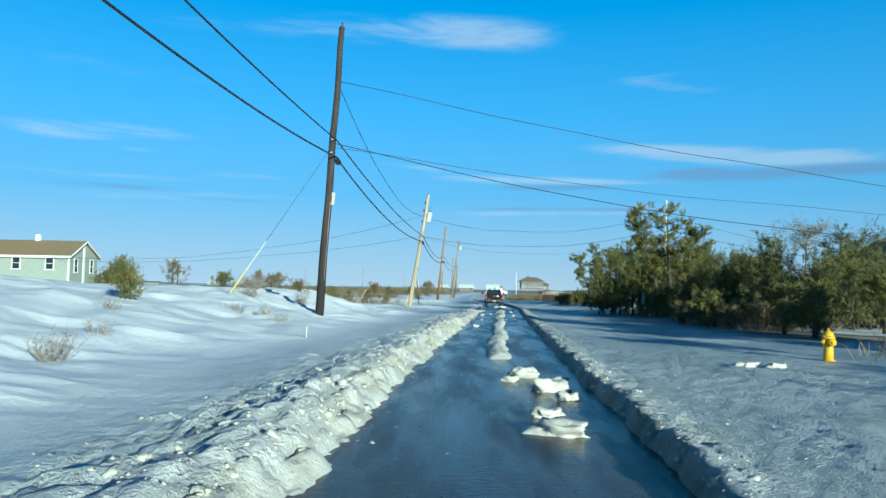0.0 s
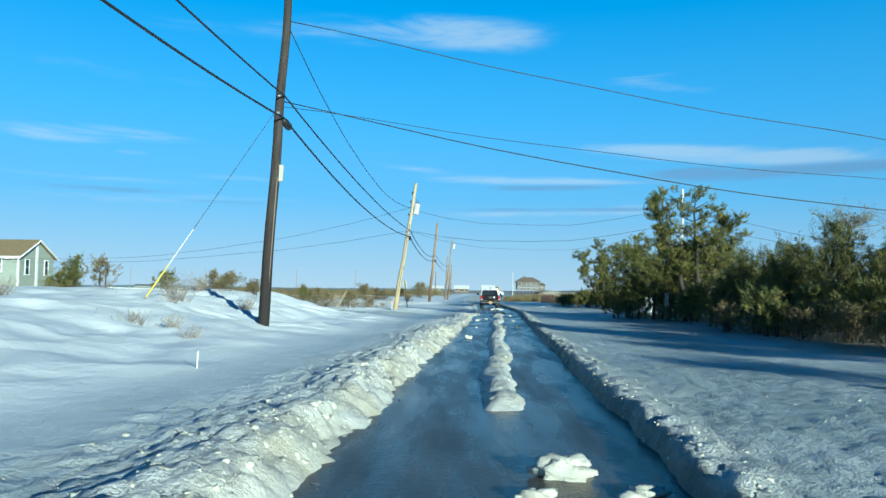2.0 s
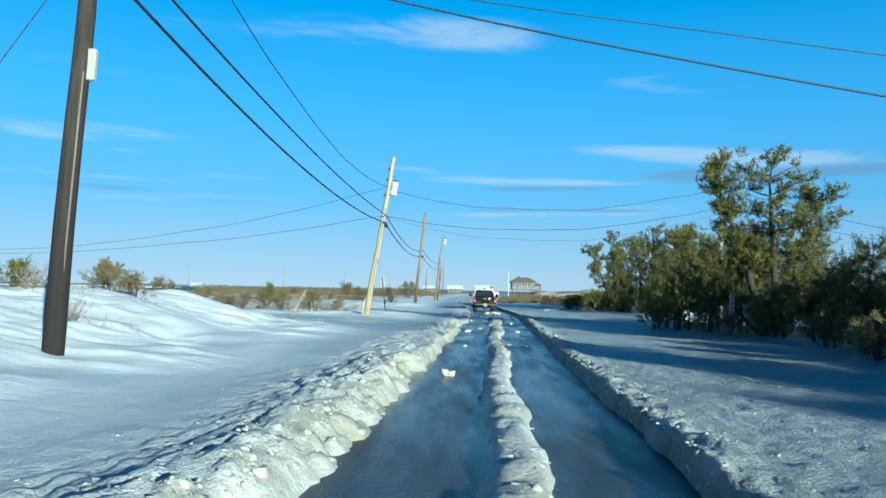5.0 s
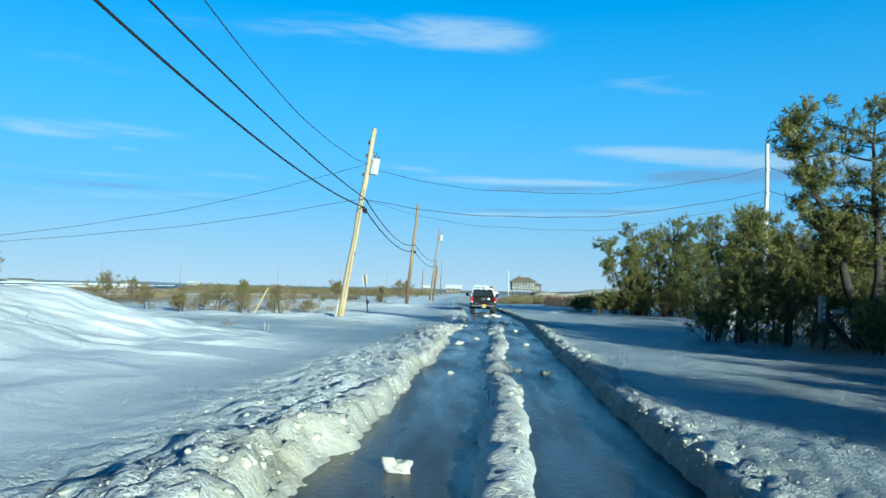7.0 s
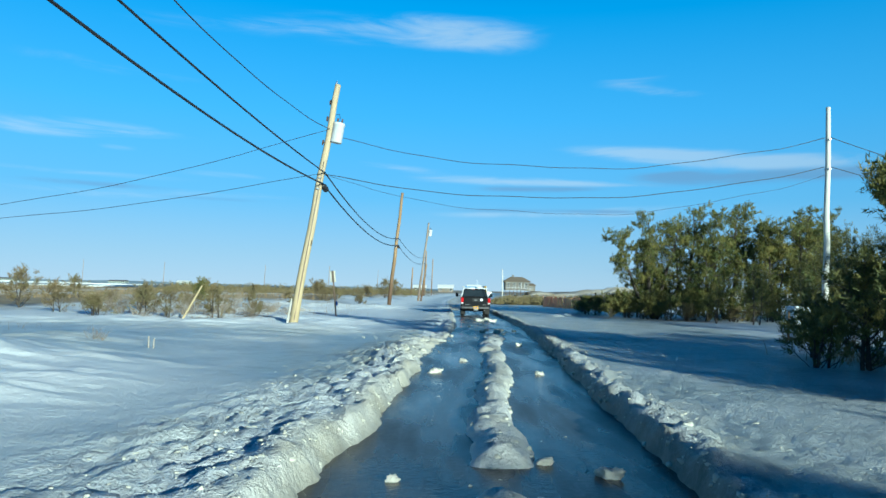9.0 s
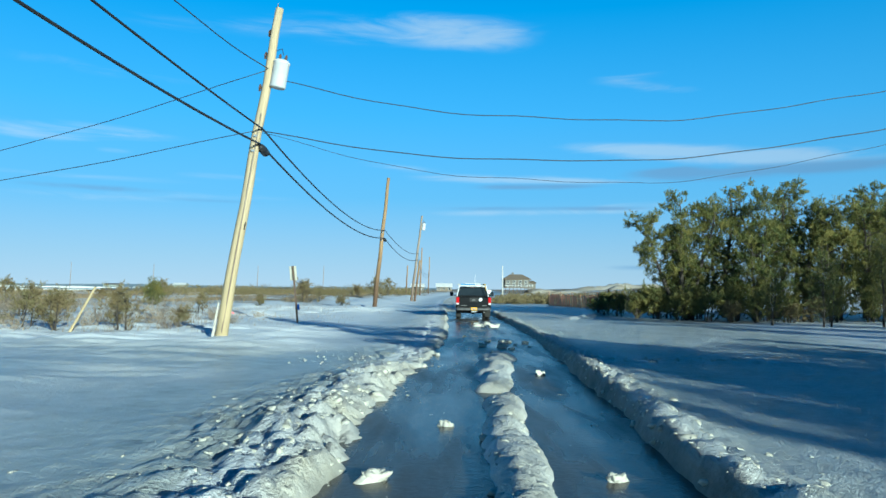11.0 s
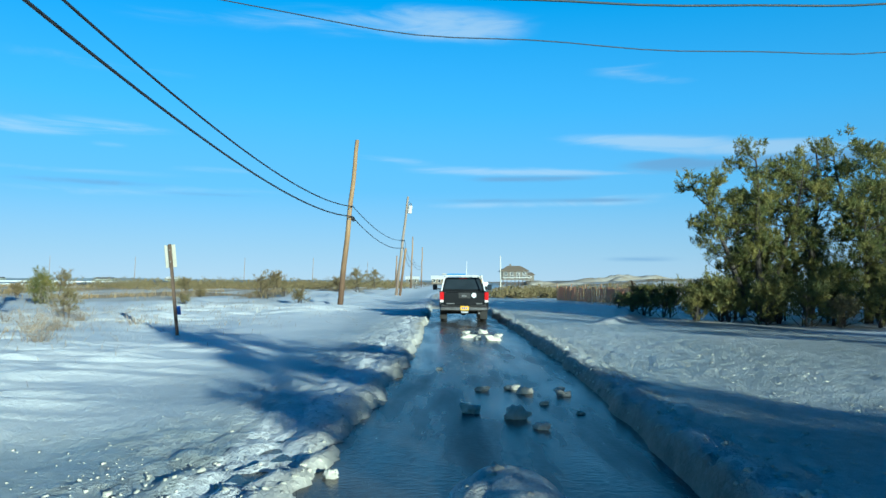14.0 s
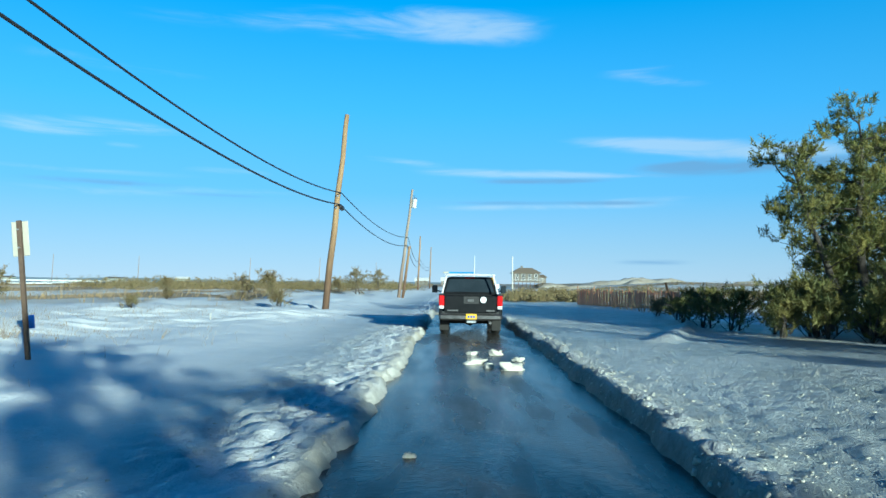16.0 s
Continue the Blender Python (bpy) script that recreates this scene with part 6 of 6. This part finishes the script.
def stake(x, y, tall, lean, ribbon=False, label="short pale wooden survey stake in the snow", material="pole_white"):
    s = thing("stake", pose(x, y, ground_at(x, y) - 0.06, lean, lean * 0.6, 20), label, "stake", "marker stakes")
    part("shaft", Geo().box((0, 0, tall / 2), (0.03, 0.018, tall), bevel=0.004, taper=0.9), M[material], s)
    if ribbon:
        g = Geo()
        g.add([(0.0, -0.015, tall - 0.12), (0.0, -0.015, tall - 0.07), (0.12, -0.03, tall - 0.06), (0.23, 0.0, tall - 0.10), (0.23, 0.0, tall - 0.13), (0.12, -0.03, tall - 0.11)], [(0, 5, 2, 1), (5, 4, 3, 2)])
        g.box((0, 0, tall - 0.095), (0.045, 0.03, 0.05))
        part("ribbon", g, M["ribbon"], s, "fluttering pink ribbon")


stake(-3.2, 18.6, 0.36, 4)
stake(-3.8, 65.8, 0.72, -3, True, "pale survey stake with a pink ribbon")
stake(-4.2, 87.5, 0.34, 4)
stake(-4.0, 50.2, 0.32, -2, False, "weathered stub post in the snow", "post")
stake(-3.86, 50.1, 0.28, 5, False, "weathered stub post in the snow", "post")


def marker_post():
    x, y = 12.6, 46.0
    p = thing("marker_post", pose(x, y, ground_at(x, y) - 0.1, 0, 1.5, 10), "square weathered wooden post with a painted face", "post")
    part("post", Geo().box((0, 0, 0.80), (0.16, 0.16, 1.60), bevel=0.015), M["post"], p)
    for k in range(3):
        part("mark", Geo().box((0, -0.084, 1.35 - k * 0.17), (0.07, 0.006, 0.09)), M["trim"], p, "plain pale mark")
    q = thing("mailbox", pose(13.5, 46.8, ground_at(13.5, 46.8), 0, 0, 15), "small white box on a short post", "box")
    part("post", Geo().box((0, 0, 0.5), (0.08, 0.08, 1.0), bevel=0.01), M["post"], q)
    part("box", Geo().box((0, 0, 1.1), (0.24, 0.32, 0.26), bevel=0.05), M["cabinet"], q)


marker_post()


def cabinet():
    x, y = 15.0, 58.9
    c = thing("utility_cabinet", pose(x, y, ground_at(x, y) - 0.04, 0, 0, 12), "white metal utility cabinet in front of pines", "cabinet")
    part("body", Geo().box((0, 0, 0.58), (0.62, 0.5, 1.16), bevel=0.03), M["cabinet"], c)
    part("lid", Geo().box((0, 0, 1.18), (0.68, 0.56, 0.06), bevel=0.02), M["cabinet"], c)
    d = part("door", Geo().box((0, -0.255, 0.58), (0.52, 0.02, 1.0), bevel=0.008), M["cabinet"], c)
    part("handle", Geo().box((0.18, -0.28, 0.62), (0.03, 0.03, 0.14), bevel=0.008), M["steel"], d)
    part("plinth", Geo().box((0, 0, 0.02), (0.74, 0.62, 0.14), bevel=0.02), M["post"], c)
    s = thing("stake", pose(14.5, 58.6, ground_at(14.5, 58.6) - 0.05), "thin dark post beside the cabinet", "stake", "marker stakes")
    part("shaft", Geo().tube([(0, 0, 0), (0.02, 0, 1.05)], 0.035, 6), M["pole_two"], s)


cabinet()


def leaning_post():
    z = ground_at(-8.1, 63.8)
    p = thing("leaning_post", pose(-8.1, 63.8, z - 0.15), "pale broken post leaning over a brown bush", "post")
    part("post", Geo().tube([(0.15, 0, 0.1), (0.55, 0.0, 0.85), (0.90, 0, 1.50)], [0.042, 0.038, 0.034], 8), M["pole_new"], p)


leaning_post()


def snow_fence():
    a, b, c = Vector((14.4, 117.6, 0)), Vector((18.1, 110.2, 0)), Vector((20.6, 104.6, 0))
    f = thing("snow_fence", pose(0, 0, 0), "sagging orange slatted snow fence beside the road", "fence")
    slat = {k: Geo().box((0, 0, 0.62), (0.125, 0.018, 1.24), bevel=0.004).mesh("slat", M[m]) for k, m in (("o", "fence"), ("g", "fence_slat"))}
    rng = random.Random(9)
    n = 118
    total = (b - a).length + (c - b).length
    for i in range(n):
        d = total * i / (n - 1)
        p = a.lerp(b, d / (b - a).length) if d < (b - a).length else b.lerp(c, (d - (b - a).length) / (c - b).length)
        ob = new("slat", slat["o" if i < 74 or rng.random() < 0.25 else "g"])
        ob.parent = f
        ob.matrix_basis = pose(p.x, p.y, ground_at(p.x, p.y) - 0.06, rng.uniform(-4, 4), rng.uniform(-5, 5), -63 + rng.uniform(-6, 6)) @ Matrix.Diagonal((1, 1, rng.uniform(0.86, 1.05), 1))
    for k in range(7):
        d = k / 6
        p = a.lerp(b, d * 1.4) if d * 1.4 < 1 else b.lerp(c, (d * 1.4 - 1) / 0.4)
        part("post", Geo().tube([(p.x, p.y + 0.05, ground_at(p.x, p.y) - 0.3), (p.x + rng.uniform(-0.15, 0.15), p.y + 0.05, ground_at(p.x, p.y) + 1.45)], 0.045, 6), M["fence_slat"], f)
    for h in (0.3, 0.65, 1.0):
        pts = [(q.x, q.y - 0.02, ground_at(q.x, q.y) + h) for q in [a.lerp(b, t / 8) for t in range(9)] + [b.lerp(c, t / 6) for t in range(1, 7)]]
        part("wire", Geo().tube(pts, 0.012, 4), M["fence"], f)
    s = thing("stake", pose(18.9, 108.2, ground_at(18.9, 108.2) - 0.1, 0, -18, 0), "leaning broken fence post", "stake", "marker stakes")
    part("shaft", Geo().tube([(0, 0, 0), (0, 0, 1.9)], [0.09, 0.07], 7), M["pole_two"], s)


snow_fence()

# ---- lumps of ice in the channel ----


def lump_points(seed, sx, sy, sz, level=2):
    bm = bmesh.new()
    bmesh.ops.create_cube(bm, size=1.0)
    bmesh.ops.subdivide_edges(bm, edges=bm.edges, cuts=level, use_grid_fill=True)
    off = Vector((seed * 3.1, seed * 1.7, seed * 0.9))
    for v in bm.verts:
        p = v.co.copy()
        round_ = p.normalized() * 0.62
        p = p.lerp(round_, 0.60)
        p *= 1 + 0.66 * noise.noise(p * 2.2 + off) + 0.42 * noise.noise(p * 5 + off) + 0.16 * noise.noise(p * 11 + off)
        v.co = Vector((p.x * sx, p.y * sy, p.z * sz))
    pts, fs = [v.co.copy() for v in bm.verts], [tuple(v.index for v in f.verts) for f in bm.faces]
    bm.free()
    return pts, fs


chunk_mesh = []
for k in range(7):
    chunk_mesh.append(Geo().add(*lump_points(k + 1, 1.0, 0.62 + 0.3 * (k % 3) / 2, 0.40 + 0.22 * (k % 4) / 3, 6)).mesh("ice_chunk", M["chunk"], True))
CHUNKS = ((2.00, 6.92, 0.71), (2.02, 8.09, 0.42), (2.37, 10.59, 0.60), (2.14, 12.42, 0.60), (1.77, 11.67, 0.30), (6.55, 13.45, 0.42), (7.12, 13.35, 0.40), (2.66, 11.83, 0.37), (2.49, 9.6, 0.31),
          (1.71, 31.67, 0.24), (2.22, 39.47, 0.13), (3.57, 40.23, 0.18), (4.08, 39.8, 0.24), (3.15, 50.35, 0.18), (2.52, 47.82, 0.29), (4.56, 47.87, 0.18),
          (5.0, 55.77, 0.20), (3.05, 59.87, 0.15))
CHUNKS_LATE = ((4.57, 64.82, 0.21), (5.04, 64.96, 0.21), (5.20, 64.56, 0.24), (5.75, 64.89, 0.16), (5.71, 64.31, 0.2), (4.33, 62.94, 0.23), (4.87, 62.56, 0.33), (5.32, 63.57, 0.14), (5.06, 61.93, 0.19),
               (5.67, 62.86, 0.10), (4.87, 75.67, 0.46), (5.42, 77.56, 0.31), (5.51, 74.65, 0.45), (5.12, 74.89, 0.22), (5.77, 76.23, 0.26), (4.88, 77.62, 0.23), (3.97, 67.51, 0.12))
for k, (x, y, w) in enumerate(CHUNKS + CHUNKS_LATE):
    ob = new("ice_chunk", chunk_mesh[k % 7])
    z = max(ground_at(x, y), float(road_z(np.array([y]))[0]))
    ob.matrix_basis = pose(x, y, z + 0.08 * w, 0, 0, (k * 47) % 60 - 30) @ Matrix.Diagonal((w * 0.72, w * 0.62, w * (1.0 if w < 0.35 else 0.62), 1))
    tagged(ob, "broken lump of yellowish packed snow lying in slush" if w < 0.35 else "long slab of yellowish packed snow lying in slush", "ice chunk", "lumps of ice on the road")

# crumbled snow thrown beside the channel: far too many to count


def scatter(name, label, spots, bases, seed, sunk=0.2, smooth=True):
    """Clods at (distance from the road's middle, y, size), joined in one mesh."""
    r = np.random.RandomState(seed)
    rel, ys, size = (np.array([v[k] for v in spots]) for k in range(3))
    xs = rel + road_x(ys)
    zs = np.maximum(land(xs, ys)[0], road_z(ys)) - size * sunk
    n = len(spots)
    turn, tip = r.uniform(0, 6.3, n), r.uniform(-0.6, 0.6, n)
    pick = r.randint(0, len(bases), n)
    shape = np.stack([np.array([tuple(p) for p in b[0]]) for b in bases])[pick]
    shape = shape * np.stack((size * r.uniform(0.8, 1.5, n), size * r.uniform(0.8, 1.3, n), size * r.uniform(0.7, 1.1, n)), -1)[:, None, :]
    x, y, z = shape[..., 0], shape[..., 1], shape[..., 2]
    ct, st = np.cos(tip)[:, None], np.sin(tip)[:, None]
    y, z = y * ct - z * st, y * st + z * ct
    ct, st = np.cos(turn)[:, None], np.sin(turn)[:, None]
    co = np.stack((x * ct - y * st + xs[:, None], x * st + y * ct + ys[:, None], z + zs[:, None]), -1).reshape(-1, 3)
    quads = (np.array(bases[0][1])[None, :, :] + (np.arange(n) * shape.shape[1])[:, None, None]).reshape(-1, 4)
    me = bpy.data.meshes.new(name)
    me.vertices.add(len(co))
    me.vertices.foreach_set("co", co.astype(np.float32).reshape(-1))
    me.loops.add(quads.size)
    me.loops.foreach_set("vertex_index", quads.astype(np.int32).reshape(-1))
    me.polygons.add(len(quads))
    me.polygons.foreach_set("loop_start", np.arange(0, quads.size, 4, dtype=np.int32))
    me.polygons.foreach_set("use_smooth", np.full(len(quads), smooth))
    me.materials.append(M["rubble"])
    me.update()
    me.validate()
    return tagged(new(name, me), label, "snow", kind="stuff")


def heap(y):
    """Where the bank is broad and broken."""
    return y < 33 or 48 < y < 57.2


rng = random.Random(17)
clods = [lump_points(30 + k, 1, 1, 0.8, 1) for k in range(8)]
crumbs = [lump_points(50 + k, 1, 1, 0.8, 0) for k in range(8)]
big, small = [], []
for _ in range(2600):
    y = -1.5 + 66 * rng.random()
    if heap(y):
        big.append((-1.42 - 0.55 - 1.0 * rng.random() ** 1.3, y, 0.03 + 0.075 * rng.random() ** 2))
    elif y < 60:
        small.append((-1.42 - 0.30 - 1.6 * rng.random(), y, 0.02 + 0.04 * rng.random() ** 2))
for _ in range(650):
    y = -1.5 + 70 * rng.random()
    big.append((-1.42 - (0.62 if heap(y) else 0.3) * rng.random() - 0.04, y, (0.04 if heap(y) else 0.022) + (0.07 if heap(y) else 0.035) * rng.random() ** 2))
for _ in range(2600):
    y = -1.5 + 62 * rng.random()
    small.append((-1.9 - 2.4 * rng.random() ** 3.0, y, 0.012 + 0.035 * rng.random() ** 3))
for _ in range(1500):
    y = 58 + 34 * rng.random()
    small.append((-1.6 - 3.0 * rng.random() ** 1.5, y, 0.012 + 0.03 * rng.random() ** 3))
for _ in range(1300):
    y = -1.5 + 92 * rng.random() ** 1.1
    big.append((1.52 + 0.5 * rng.random(), y, 0.025 + 0.06 * rng.random() ** 2))
for _ in range(9000):
    y = -1.5 + 92 * rng.random()
    small.append((1.6 + 5.4 * rng.random() ** 1.6, y, 0.012 + 0.034 * rng.random() ** 3))
for _ in range(500):
    y = 16 + 44 * rng.random()
    big.append((rng.gauss(0.0, 0.17), y, 0.05 + 0.07 * rng.random() ** 2))
for _ in range(160):
    small.append((rng.uniform(-1.3, 1.5), -1 + 90 * rng.random(), 0.015 + 0.03 * rng.random() ** 2))
# a windrow across the entrance, and clods along the lip
for _ in range(240):
    t = rng.random()
    big.append((2.1 + 4.8 * t + rng.gauss(0, 0.12), 57.0 + 1.0 * t + rng.gauss(0, 0.22), 0.08 + 0.17 * rng.random() ** 2))
for _ in range(2600):
    small.append((1.65 + 4.6 * rng.random() ** 1.3, 54 + 27 * rng.random(), 0.02 + 0.045 * rng.random() ** 2))
for cx, cy, rx, ry, n, s in ((2.2, 49.6, 0.35, 1.4, 70, 0.13), (2.1, 52.6, 0.3, 0.7, 40, 0.10), (2.3, 43.0, 0.5, 1.8, 60, 0.07), (2.0, 46.8, 0.3, 1.2, 40, 0.08), (0.6, 53.0, 0.5, 0.3, 50, 0.09), (1.2, 55.2, 0.4, 0.5, 20, 0.08), (-1.0, 57.6, 0.5, 0.3, 40, 0.10), (-2.9, 54.6, 0.9, 1.4, 130, 0.11), (-2.6, 51.6, 0.7, 1.5, 110, 0.10), (-2.9, 6.5, 0.6, 2.2, 90, 0.08), (-2.8, 13.5, 0.6, 3.0, 110, 0.09)):
    big += [(cx + rng.gauss(0, rx), cy + rng.gauss(0, ry), 0.03 + s * rng.random() ** 2) for _ in range(n)]
scatter("snow_rubble", "crumbled snow clods scattered along the ploughed channel", big, clods, 18, 0.5)
scatter("snow_crumbs", "small crumbs of broken snow crust strewn over the verges", small, crumbs, 19, 0.35)
